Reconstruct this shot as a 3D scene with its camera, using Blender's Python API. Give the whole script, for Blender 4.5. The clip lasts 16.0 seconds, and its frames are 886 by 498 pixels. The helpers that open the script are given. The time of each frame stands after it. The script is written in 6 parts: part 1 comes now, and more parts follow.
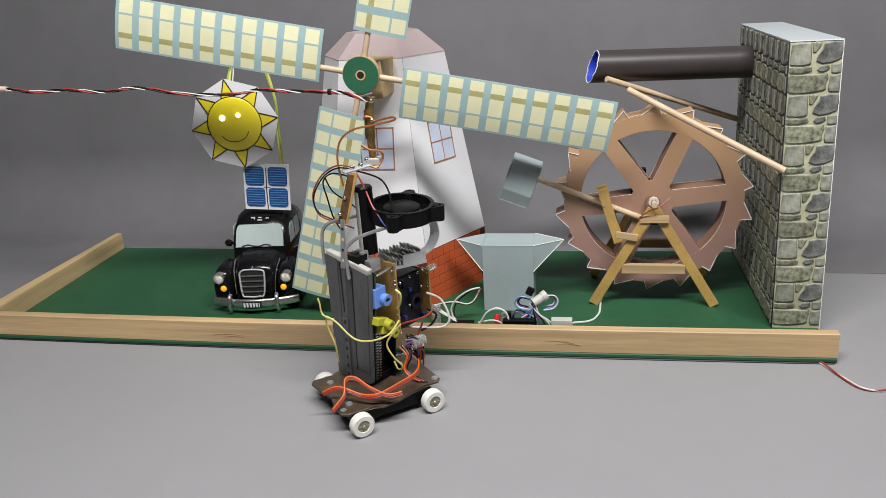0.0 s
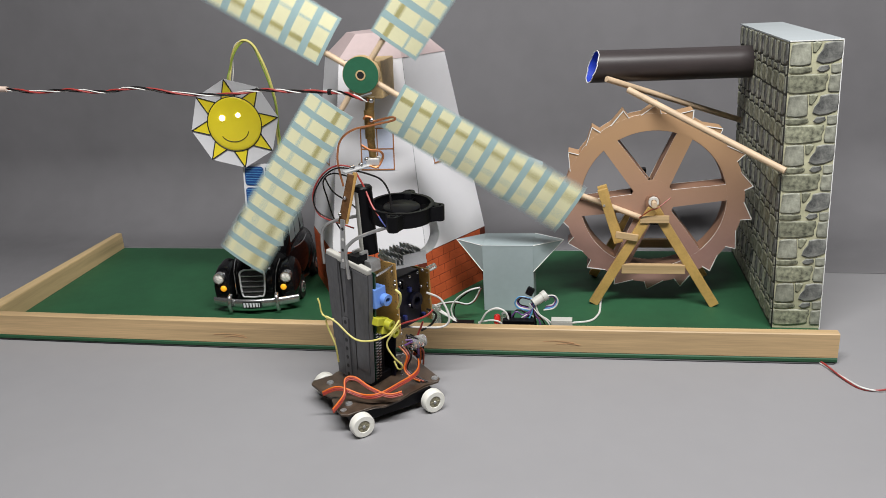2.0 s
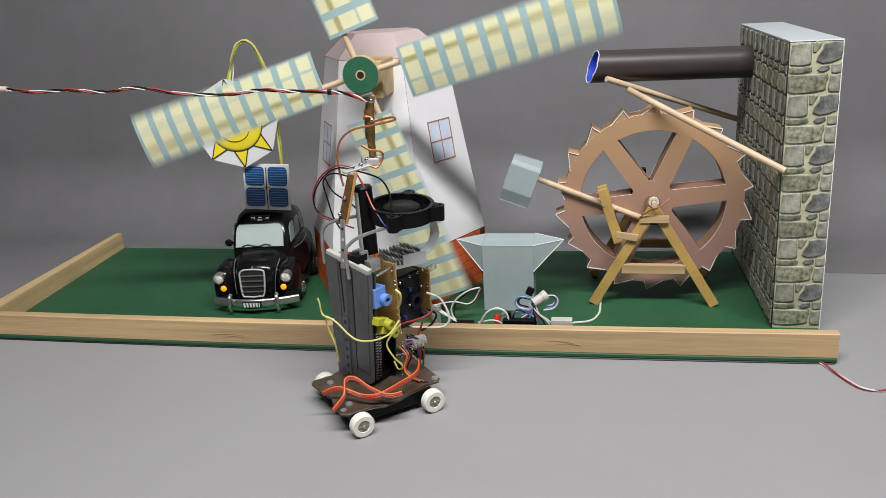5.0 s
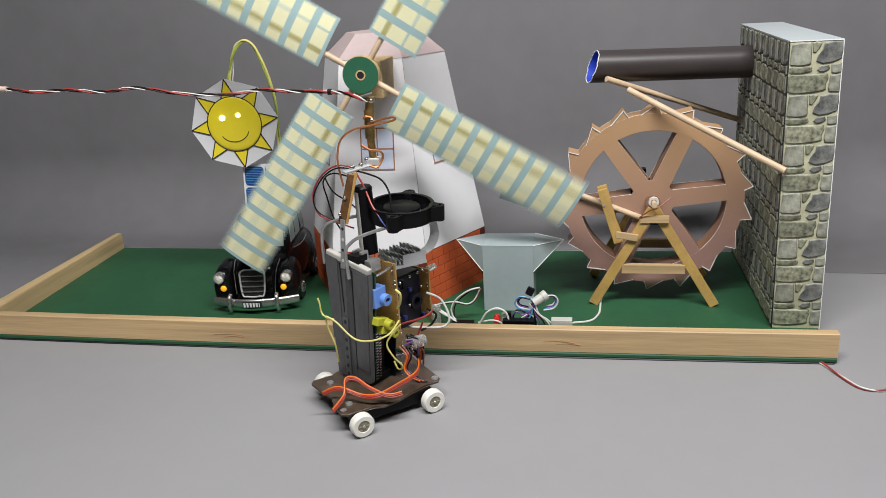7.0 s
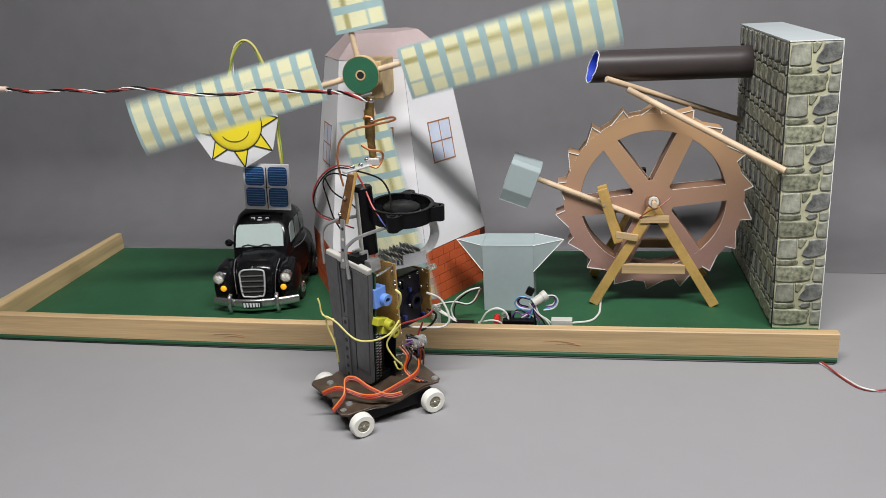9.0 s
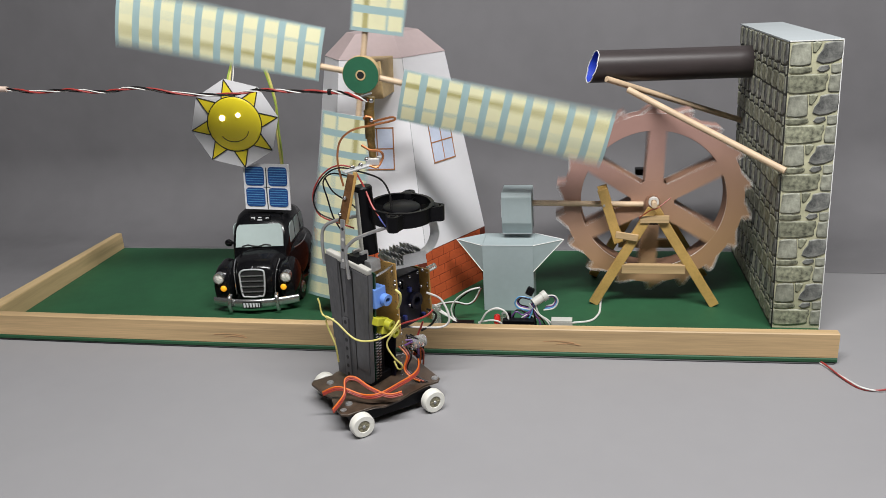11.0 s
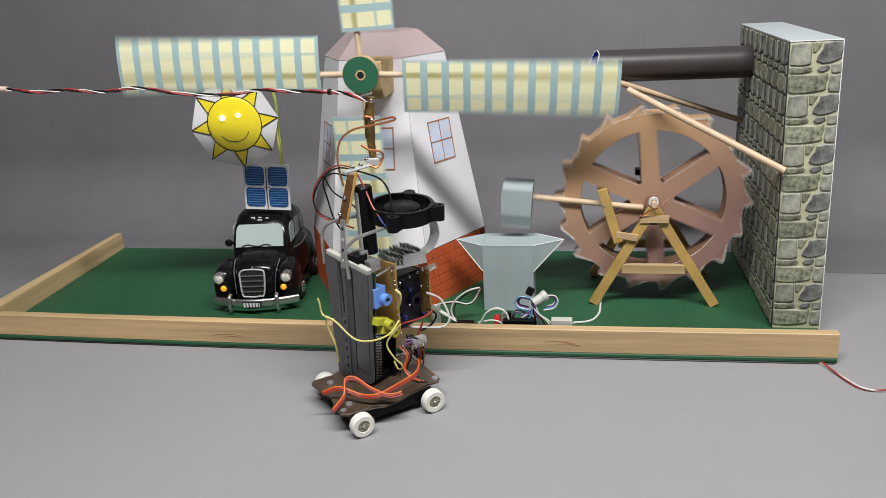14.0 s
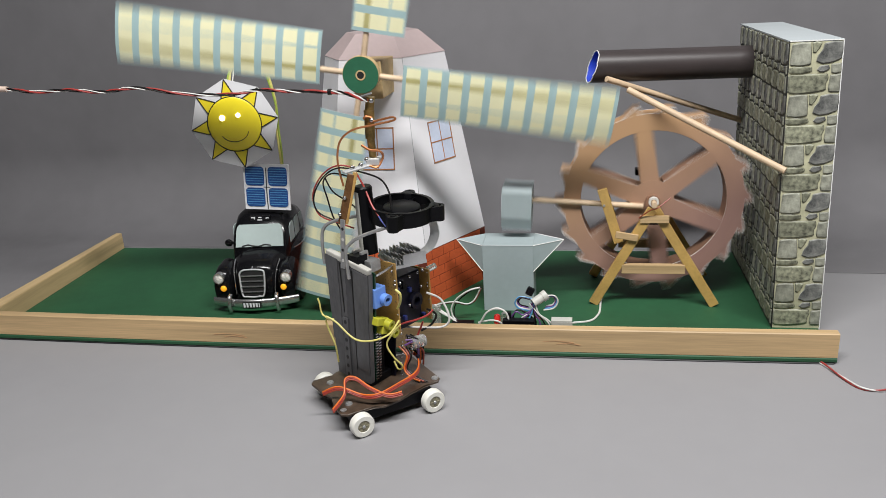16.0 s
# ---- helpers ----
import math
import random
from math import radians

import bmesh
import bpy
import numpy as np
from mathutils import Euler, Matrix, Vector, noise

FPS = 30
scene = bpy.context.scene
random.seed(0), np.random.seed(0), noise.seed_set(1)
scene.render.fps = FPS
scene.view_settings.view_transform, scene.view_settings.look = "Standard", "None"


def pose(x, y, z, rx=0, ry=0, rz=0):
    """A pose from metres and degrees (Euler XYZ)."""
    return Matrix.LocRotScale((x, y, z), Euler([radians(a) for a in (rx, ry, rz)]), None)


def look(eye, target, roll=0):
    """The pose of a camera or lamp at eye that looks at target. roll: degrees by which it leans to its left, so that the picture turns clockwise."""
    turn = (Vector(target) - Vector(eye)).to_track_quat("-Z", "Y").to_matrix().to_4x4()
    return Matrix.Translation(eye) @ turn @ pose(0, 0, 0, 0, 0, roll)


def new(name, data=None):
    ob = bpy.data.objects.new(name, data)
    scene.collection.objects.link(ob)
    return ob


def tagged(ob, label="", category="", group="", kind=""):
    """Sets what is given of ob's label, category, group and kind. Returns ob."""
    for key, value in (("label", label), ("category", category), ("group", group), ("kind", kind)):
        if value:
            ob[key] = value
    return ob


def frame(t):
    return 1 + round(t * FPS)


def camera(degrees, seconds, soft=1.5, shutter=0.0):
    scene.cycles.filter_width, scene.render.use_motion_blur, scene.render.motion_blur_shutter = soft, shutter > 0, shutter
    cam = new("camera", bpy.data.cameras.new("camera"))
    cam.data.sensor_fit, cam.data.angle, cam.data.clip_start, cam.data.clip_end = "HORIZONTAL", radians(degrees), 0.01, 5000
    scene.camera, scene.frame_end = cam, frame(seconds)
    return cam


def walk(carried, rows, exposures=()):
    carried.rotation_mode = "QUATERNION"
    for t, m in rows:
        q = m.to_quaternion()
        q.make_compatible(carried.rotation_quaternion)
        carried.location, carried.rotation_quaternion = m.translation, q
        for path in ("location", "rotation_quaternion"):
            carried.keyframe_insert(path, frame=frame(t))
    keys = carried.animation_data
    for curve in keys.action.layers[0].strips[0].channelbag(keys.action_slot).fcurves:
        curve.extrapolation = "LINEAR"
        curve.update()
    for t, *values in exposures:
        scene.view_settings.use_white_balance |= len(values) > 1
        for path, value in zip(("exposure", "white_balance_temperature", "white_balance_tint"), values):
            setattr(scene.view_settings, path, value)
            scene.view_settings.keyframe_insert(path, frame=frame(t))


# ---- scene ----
cam = camera(60.26, 16.0, soft=0.8, shutter=0.7)
EYE = pose(0.11937, -0.58554, 0.30811, 70.3938, 3.1995, 9.8713)
walk(cam, [(0.0, EYE), (16.0, EYE)])

# ---- light ----
world = bpy.data.worlds.new("room_light")
world.use_nodes = True
world.node_tree.nodes["Background"].inputs[0].default_value = (0.9, 0.95, 1.0, 1)
world.node_tree.nodes["Background"].inputs[1].default_value = 0.12
scene.world = world
scene.view_settings.exposure = 0.0


def tube_lamp(name, eye, target, length, width, watts, colour):
    data = bpy.data.lights.new(name, "AREA")
    data.shape, data.size, data.size_y, data.energy, data.color = "RECTANGLE", length, width, watts, colour
    ob = new(name, data)
    ob.matrix_basis = look(eye, target)
    return ob


# one long fluorescent fitting over the front of the table
tube_lamp("ceiling_tube_lamp", (0.19, -0.46, 1.08), (0.10, 0.05, 0.10), 1.10, 0.10, 22.2, (1.0, 0.99, 0.98))


# ---- materials ----
def mat(name, colour, rough=0.6, metal=0.0, vary=0.12, scale=60.0, fine=0.0, bump=0.0, glow=0.0, rand=0.0, spec=0.5, stretch=(1, 1, 1), tint=None, coat=0.0):
    m = bpy.data.materials.new(name)
    m.use_nodes = True
    nt = m.node_tree
    b = nt.nodes["Principled BSDF"]
    b.inputs["Roughness"].default_value = rough
    b.inputs["Metallic"].default_value = metal
    b.inputs["Specular IOR Level"].default_value = spec
    b.inputs["Coat Weight"].default_value = coat
    b.inputs["Coat Roughness"].default_value = 0.1
    tex = nt.nodes.new("ShaderNodeTexCoord")
    mp = nt.nodes.new("ShaderNodeMapping")
    mp.inputs["Scale"].default_value = stretch
    nt.links.new(tex.outputs["Object"], mp.inputs["Vector"])
    n1 = nt.nodes.new("ShaderNodeTexNoise")
    n1.inputs["Scale"].default_value, n1.inputs["Detail"].default_value = scale, 6
    nt.links.new(mp.outputs[0], n1.inputs["Vector"])
    n2 = nt.nodes.new("ShaderNodeTexNoise")
    n2.inputs["Scale"].default_value, n2.inputs["Detail"].default_value = scale * 9, 3
    nt.links.new(mp.outputs[0], n2.inputs["Vector"])
    ramp = nt.nodes.new("ShaderNodeValToRGB")
    c = Vector(colour)
    d = Vector(tint) if tint else c * (1 - vary)
    e = c * (1 + vary)
    ramp.color_ramp.elements[0].position, ramp.color_ramp.elements[1].position = 0.34, 0.66
    ramp.color_ramp.elements[0].color = (*d, 1)
    ramp.color_ramp.elements[1].color = (*e, 1)
    mix = nt.nodes.new("ShaderNodeMix")
    mix.data_type = "FLOAT"
    mix.inputs[0].default_value = 0.3
    nt.links.new(n1.outputs[0], mix.inputs[2])
    nt.links.new(n2.outputs[0], mix.inputs[3])
    nt.links.new(mix.outputs[0], ramp.inputs[0])
    out = ramp.outputs[0]
    if rand:
        info = nt.nodes.new("ShaderNodeObjectInfo")
        mr = nt.nodes.new("ShaderNodeMapRange")
        mr.inputs["To Min"].default_value, mr.inputs["To Max"].default_value = 1 - rand, 1 + rand
        nt.links.new(info.outputs["Random"], mr.inputs["Value"])
        hsv = nt.nodes.new("ShaderNodeHueSaturation")
        nt.links.new(mr.outputs[0], hsv.inputs["Value"])
        nt.links.new(out, hsv.inputs["Color"])
        out = hsv.outputs[0]
    nt.links.new(out, b.inputs["Base Color"])
    if glow:
        nt.links.new(out, b.inputs["Emission Color"])
        b.inputs["Emission Strength"].default_value = glow
    if bump:
        bp = nt.nodes.new("ShaderNodeBump")
        bp.inputs["Strength"].default_value, bp.inputs["Distance"].default_value = bump, 0.001
        nt.links.new(mix.outputs[0], bp.inputs["Height"])
        nt.links.new(bp.outputs[0], b.inputs["Normal"])
    return m


PAPER_GREY = mat("grey_backdrop_paper", (0.278, 0.274, 0.284), 0.75, vary=0.03, scale=5, bump=0.03)
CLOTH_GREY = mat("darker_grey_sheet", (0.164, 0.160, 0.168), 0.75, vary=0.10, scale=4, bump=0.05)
# for the added walls out of view; dark so that little light bounces
ROOM = mat("unseen_room_dark", (0.07, 0.07, 0.072), 0.8, vary=0.04, scale=2)
GREEN = mat("green_felt_paint", (0.016, 0.084, 0.034), 0.62, vary=0.16, scale=14, bump=0.12)
PINE = mat("pine_wood", (0.53, 0.37, 0.195), 0.5, vary=0.26, scale=34, bump=0.1, stretch=(0.10, 2, 4))
PINE_Y = mat("pine_wood_lengthwise", (0.52, 0.38, 0.20), 0.5, vary=0.20, scale=34, bump=0.1, stretch=(4, 0.10, 4))
STICK = mat("beech_dowel", (0.60, 0.45, 0.30), 0.5, vary=0.14, scale=70, bump=0.08)
LATH = mat("varnished_lath", (0.50, 0.32, 0.10), 0.42, vary=0.18, scale=50, bump=0.08)
MORTAR = mat("printed_mortar", (0.46, 0.45, 0.30), 0.7, vary=0.22, scale=90)
STONE = mat("printed_stone", (0.215, 0.22, 0.155), 0.65, vary=0.75, scale=260, bump=0.3, rand=0.22)
STONE_DARK = mat("printed_dark_stone", (0.128, 0.130, 0.120), 0.65, vary=0.95, scale=150, bump=0.3, rand=0.15, tint=(0.022, 0.024, 0.027))
STONE_PALE = mat("printed_pale_stone", (0.285, 0.29, 0.235), 0.65, vary=0.45, scale=200, bump=0.3, rand=0.18)
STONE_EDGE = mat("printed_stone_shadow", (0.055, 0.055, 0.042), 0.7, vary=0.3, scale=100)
# darkened copy of the mortar; puts the west side's shade into colour
WEST_MORTAR_SHADED = mat("shaded_west_mortar", (0.045, 0.045, 0.035), 0.7, vary=0.4, scale=100)
CARD_WHITE = mat("white_card", (0.74, 0.74, 0.76), 0.6, vary=0.02, scale=20)
CARD_TOP = mat("pale_blue_card", (0.41, 0.45, 0.465), 0.55, vary=0.04, scale=25)
CARD_GREY = mat("blue_grey_card", (0.34, 0.405, 0.415), 0.5, vary=0.07, scale=18)
CARD_EDGE = mat("cut_card_edge", (0.82, 0.82, 0.80), 0.7, vary=0.05)
BLACK_TUBE = mat("dark_brown_card", (0.040, 0.032, 0.032), 0.42, vary=0.2, scale=30, stretch=(0.3, 3, 3))
BLUE_IN = mat("blue_card", (0.02, 0.06, 0.55), 0.6, vary=0.2)
WHEEL_CARD = mat("brown_pink_card", (0.34, 0.20, 0.17), 0.55, vary=0.06, scale=30)
# the printed card fades from mauve to tan across the wheel
nt = WHEEL_CARD.node_tree
dot = nt.nodes.new("ShaderNodeVectorMath")
dot.operation = "DOT_PRODUCT"
dot.inputs[1].default_value = (0.788, 0.0, -0.616)
nt.links.new(nt.nodes["Texture Coordinate"].outputs["Object"], dot.inputs[0])
fade = nt.nodes.new("ShaderNodeMapRange")
fade.inputs["From Min"].default_value, fade.inputs["From Max"].default_value = -0.045, 0.055
nt.links.new(dot.outputs["Value"], fade.inputs["Value"])
blend = nt.nodes.new("ShaderNodeMix")
blend.data_type = "RGBA"
nt.links.new(fade.outputs[0], blend.inputs[0])
nt.links.new(nt.nodes["Color Ramp"].outputs[0], blend.inputs[6])
blend.inputs[7].default_value = (0.42, 0.255, 0.135, 1)
nt.links.new(blend.outputs[2], nt.nodes["Principled BSDF"].inputs["Base Color"])
WHEEL_IN = mat("brown_card", (0.24, 0.13, 0.08), 0.6, vary=0.2, scale=14)
MILL_WHITE = mat("mill_white_card", (0.775, 0.77, 0.795), 0.55, vary=0.025, scale=12)
MILL_ROOF = mat("pink_roof_card", (0.47, 0.375, 0.37), 0.6, vary=0.06, scale=20)
BRICK = mat("red_brick_print", (0.60, 0.110, 0.032), 0.65, vary=0.14, scale=70, rand=0.06)
BRICK_JOINT = mat("brick_joint_print", (0.13, 0.022, 0.010), 0.7, vary=0.15)
WINDOW_BLUE = mat("printed_window_glass", (0.60, 0.66, 0.80), 0.5, vary=0.08, scale=40)
WINDOW_FRAME = mat("printed_window_frame", (0.38, 0.17, 0.07), 0.6, vary=0.15)
SAIL_BLUE = mat("sail_blue_print", (0.42, 0.58, 0.59), 0.5, vary=0.05, scale=30)
SAIL_YELLOW = mat("sail_yellow_print", (0.90, 0.88, 0.60), 0.5, vary=0.04, scale=40)
# darker yellow: the rod's shade through the paper, put into colour
SAIL_ROD_SHADE = mat("sail_rod_shade", (0.52, 0.48, 0.22), 0.5, vary=0.12, scale=40)
for m in (SAIL_BLUE, SAIL_YELLOW, SAIL_ROD_SHADE):   # thin paper lets some light through
    nt = m.node_tree
    b = nt.nodes["Principled BSDF"]
    thin = nt.nodes.new("ShaderNodeBsdfTranslucent")
    mixs = nt.nodes.new("ShaderNodeMixShader")
    mixs.inputs[0].default_value = 0.28
    nt.links.new(b.inputs["Base Color"].links[0].from_socket, thin.inputs[0])
    nt.links.new(b.outputs[0], mixs.inputs[1])
    nt.links.new(thin.outputs[0], mixs.inputs[2])
    nt.links.new(mixs.outputs[0], nt.nodes["Material Output"].inputs[0])
HUB_GREEN = mat("hub_green", (0.022, 0.12, 0.062), 0.5, vary=0.12, scale=40)
CORK = mat("plywood", (0.50, 0.36, 0.18), 0.6, vary=0.2, scale=60, bump=0.1)
SUN_YELLOW = mat("sun_yellow", (0.88, 0.72, 0.03), 0.30, vary=0.03, scale=20)
INK = mat("black_ink", (0.012, 0.012, 0.012), 0.5, vary=0.2)
TAXI_BLACK = mat("glossy_black_enamel", (0.006, 0.006, 0.007), 0.16, vary=0.3, scale=20, coat=0.15, spec=0.25)
CHROME = mat("chrome", (0.60, 0.60, 0.60), 0.24, 0.9, vary=0.15, scale=120)
GLASS_PALE = mat("painted_pale_glass", (0.40, 0.475, 0.46), 0.3, vary=0.05, scale=30)
AMBER = mat("amber_lens", (1.0, 0.42, 0.02), 0.3, vary=0.05, glow=0.5)
HEADLAMP = mat("headlamp_glass", (0.78, 0.76, 0.70), 0.14, 0.3, vary=0.6, scale=320, glow=0.10)
LED_WHITE = mat("white_led", (1.0, 0.98, 0.93), 0.2, vary=0.0, glow=2.2)
RED_LED = mat("red_led", (0.75, 0.035, 0.03), 0.2, vary=0.05, glow=0.18)
PV_BLUE = mat("solar_cell", (0.008, 0.06, 0.23), 0.35, vary=0.3, scale=60, stretch=(1, 1, 6))
PV_LINE = mat("solar_busbar", (0.10, 0.28, 0.5), 0.4)
RUBBER = mat("black_rubber", (0.012, 0.012, 0.012), 0.55, vary=0.3, scale=90)
PLASTIC_BLACK = mat("black_plastic", (0.004, 0.004, 0.005), 0.36, vary=0.3, scale=80, spec=0.15)
WHEEL_WHITE = mat("white_plastic_wheel", (0.74, 0.73, 0.67), 0.45, vary=0.05, scale=60)
WHEEL_HUB = mat("yellowed_hub", (0.27, 0.25, 0.17), 0.45, vary=0.15, scale=120)
BROWN_BOARD = mat("brown_laminate", (0.066, 0.044, 0.030), 0.40, vary=0.40, scale=90, bump=0.18)
TAPE_GREY = mat("grey_tape", (0.092, 0.092, 0.097), 0.26, vary=0.26, scale=45, stretch=(1, 1, 0.4), bump=0.14)
TAPE_DARK = mat("dark_grey_tape", (0.055, 0.055, 0.060), 0.25, vary=0.25, scale=45, stretch=(1, 1, 0.4), bump=0.14)
TAPE_WHITE = mat("white_tape", (0.47, 0.46, 0.42), 0.6, vary=0.12, scale=80)
DULL_STEEL = mat("dull_steel", (0.13, 0.13, 0.135), 0.42, 0.5, vary=0.25, scale=90)
STEEL = mat("steel", (0.45, 0.45, 0.45), 0.32, 0.7, vary=0.2, scale=90)
ALU = mat("aluminium", (0.62, 0.63, 0.64), 0.40, 0.45, vary=0.12, scale=60)
PCB_GREEN = mat("green_circuit_board", (0.012, 0.055, 0.03), 0.4, vary=0.3, scale=120)
PCB_BROWN = mat("perfboard", (0.36, 0.21, 0.06), 0.5, vary=0.2, scale=120)
PCB_DARK = mat("dark_circuit_board", (0.006, 0.006, 0.013), 0.4, vary=0.6, scale=150, spec=0.22)
BRASS = mat("brass", (0.34, 0.23, 0.085), 0.30, 0.85, vary=0.45, scale=90)
SOLDER = mat("solder", (0.65, 0.65, 0.66), 0.25, 1.0, vary=0.2, scale=200)
COPPER = mat("enamelled_copper", (0.55, 0.22, 0.09), 0.35, 0.7, vary=0.2)
W_RED = mat("red_insulation", (0.33, 0.035, 0.03), 0.4, vary=0.15)
W_BLACK = mat("black_insulation", (0.007, 0.006, 0.006), 0.4, vary=0.2, spec=0.25)
W_VIOLET = mat("violet_insulation", (0.09, 0.11, 0.36), 0.4, vary=0.1)
W_WHITE = mat("white_insulation", (0.68, 0.67, 0.64), 0.45, vary=0.08)
W_YELLOW = mat("yellow_insulation", (0.62, 0.56, 0.17), 0.45, vary=0.1)
W_GREEN = mat("green_insulation", (0.30, 0.40, 0.06), 0.45, vary=0.15)
W_ORANGE = mat("orange_insulation", (0.66, 0.14, 0.016), 0.4, vary=0.1)
W_REDBROWN = mat("red_brown_insulation", (0.28, 0.04, 0.02), 0.4, vary=0.1)
W_BLUE = mat("blue_insulation", (0.10, 0.30, 0.55), 0.4, vary=0.1)
W_PURPLE = mat("purple_insulation", (0.14, 0.06, 0.22), 0.4, vary=0.1)
PLUG_BLUE = mat("blue_plastic", (0.14, 0.28, 0.68), 0.4, vary=0.06)
PLUG_YELLOW = mat("yellow_plastic", (0.46, 0.45, 0.035), 0.4, vary=0.08)
CLEAR = mat("clear_plastic", (0.80, 0.80, 0.76), 0.12, vary=0.05)
CLEAR.node_tree.nodes["Principled BSDF"].inputs["Transmission Weight"].default_value = 0.75
GREY_PLASTIC = mat("grey_plastic", (0.50, 0.50, 0.46), 0.5, vary=0.08)


# ---- building helpers ----
def thing(name, place, label, category, group="", rz=0.0):
    ob = new(name)
    ob.empty_display_size = 0.01
    ob.matrix_basis = pose(*place, 0, 0, rz)
    return tagged(ob, label, category, group)


def to_world(ob):
    m = Matrix.Identity(4)
    while ob:
        m = ob.matrix_basis @ m
        ob = ob.parent
    return m


def part(name, bm, materials, parent=None, label="", local=False, smooth=False):
    """One mesh object under a thing or a part; its bmesh is in world space unless local."""
    if parent and not local:
        bm.transform(to_world(parent).inverted())
    me = bpy.data.meshes.new(name)
    bm.normal_update()
    bm.to_mesh(me)
    bm.free()
    for m in materials if isinstance(materials, (list, tuple)) else [materials]:
        me.materials.append(m)
    if smooth:
        me.polygons.foreach_set("use_smooth", [True] * len(me.polygons))
        me.set_sharp_from_angle(angle=radians(40))
    ob = new(name, me)
    ob.parent = parent
    if label:
        ob["label"] = label
    return ob


def bm_new():
    return bmesh.new()


def box(bm, centre, size, m=None, bevel=0.0, mi=0):
    r = bmesh.ops.create_cube(bm, size=1.0)
    vs = r["verts"]
    bmesh.ops.scale(bm, vec=size, verts=vs)
    if bevel:
        es = list({e for v in vs for e in v.link_edges})
        rb = bmesh.ops.bevel(bm, geom=es, offset=bevel, segments=2, affect="EDGES", profile=0.5)
        vs = list({v for v in rb["verts"]} | {v for v in vs if v.is_valid})
    bmesh.ops.transform(bm, matrix=Matrix.Translation(centre) @ (m.to_4x4() if m else Matrix.Identity(4)), verts=vs)
    for f in {f for v in vs for f in v.link_faces}:
        f.material_index = mi
    return vs


def frame_to(d):
    return Vector(d).normalized().to_track_quat("Z", "Y").to_matrix().to_4x4()


def cyl(bm, a, b, r, r2=None, seg=16, mi=0, caps=True):
    a, b = Vector(a), Vector(b)
    res = bmesh.ops.create_cone(bm, cap_ends=caps, segments=seg, radius1=r, radius2=r if r2 is None else r2, depth=(b - a).length)
    bmesh.ops.transform(bm, matrix=Matrix.Translation((a + b) / 2) @ frame_to(b - a), verts=res["verts"])
    for f in {f for v in res["verts"] for f in v.link_faces}:
        f.material_index = mi
    return res["verts"]


def ring(bm, a, b, r0, r1, seg=32, mi=0):
    """A hollow cylinder from a to b."""
    a, b = Vector(a), Vector(b)
    q = frame_to(b - a)
    loops = []
    for p, r in ((a, r1), (b, r1), (b, r0), (a, r0)):
        loops.append([bm.verts.new(p + q @ Vector((r * math.cos(k * math.tau / seg), r * math.sin(k * math.tau / seg), 0))) for k in range(seg)])
    for i in range(4):
        la, lb = loops[i], loops[(i + 1) % 4]
        for k in range(seg):
            f = bm.faces.new((la[k], la[(k + 1) % seg], lb[(k + 1) % seg], lb[k]))
            f.material_index = mi


def prism(bm, pts, m, depth, mi=0, side=None):
    """A flat outline pts (x, y) extruded by depth along z, placed by m."""
    lo = [bm.verts.new(m @ Vector((x, y, 0))) for x, y in pts]
    hi = [bm.verts.new(m @ Vector((x, y, depth))) for x, y in pts]
    fs = [bm.faces.new(lo[::-1]), bm.faces.new(hi)]
    n = len(pts)
    sd = [bm.faces.new((lo[i], lo[(i + 1) % n], hi[(i + 1) % n], hi[i])) for i in range(n)]
    for f in fs:
        f.material_index = mi
    for f in sd:
        f.material_index = mi if side is None else side
    return lo + hi


def bar(bm, a, b, w, t, side=(0, 1, 0), mi=0, bevel=0.0005):
    """A rectangular lath from a to b; t is its thickness along side."""
    a, b, s = Vector(a), Vector(b), Vector(side)
    z = (b - a).normalized()
    y = (s - z * s.dot(z)).normalized()
    x = y.cross(z)
    m = Matrix((x, y, z)).transposed()
    return box(bm, (a + b) / 2, (w, t, (b - a).length), m, bevel, mi)


def smooth_line(pts, n=8):
    pts = [Vector(p) for p in pts]
    out = []
    for i in range(len(pts) - 1):
        p0, p1, p2, p3 = pts[max(i - 1, 0)], pts[i], pts[i + 1], pts[min(i + 2, len(pts) - 1)]
        for k in range(n):
            t = k / n
            out.append(0.5 * ((2 * p1) + (p2 - p0) * t + (2 * p0 - 5 * p1 + 4 * p2 - p3) * t * t + (3 * p1 - p0 - 3 * p2 + p3) * t ** 3))
    out.append(pts[-1])
    return out


def wire(bm, pts, r=0.0006, seg=6, mi=0, n=8, straight=False):
    """A round wire along a smooth line through pts."""
    line = [Vector(p) for p in pts] if straight else smooth_line(pts, n)
    prev, rings = None, []
    for i, p in enumerate(line):
        d = (line[min(i + 1, len(line) - 1)] - line[max(i - 1, 0)]).normalized()
        if prev is None:
            prev = d.orthogonal().normalized()
        prev = (prev - d * prev.dot(d)).normalized()
        o = d.cross(prev)
        rings.append([bm.verts.new(p + (prev * math.cos(k * math.tau / seg) + o * math.sin(k * math.tau / seg)) * r) for k in range(seg)])
    for a, b in zip(rings, rings[1:]):
        for k in range(seg):
            bm.faces.new((a[k], a[(k + 1) % seg], b[(k + 1) % seg], b[k])).material_index = mi
    bm.faces.new(rings[0][::-1]).material_index = mi
    bm.faces.new(rings[-1]).material_index = mi


def ball(bm, c, r, seg=12, mi=0, scale=(1, 1, 1)):
    res = bmesh.ops.create_uvsphere(bm, u_segments=seg, v_segments=max(6, seg * 2 // 3), radius=r)
    bmesh.ops.scale(bm, vec=scale, verts=res["verts"])
    bmesh.ops.translate(bm, vec=c, verts=res["verts"])
    for f in {f for v in res["verts"] for f in v.link_faces}:
        f.material_index = mi


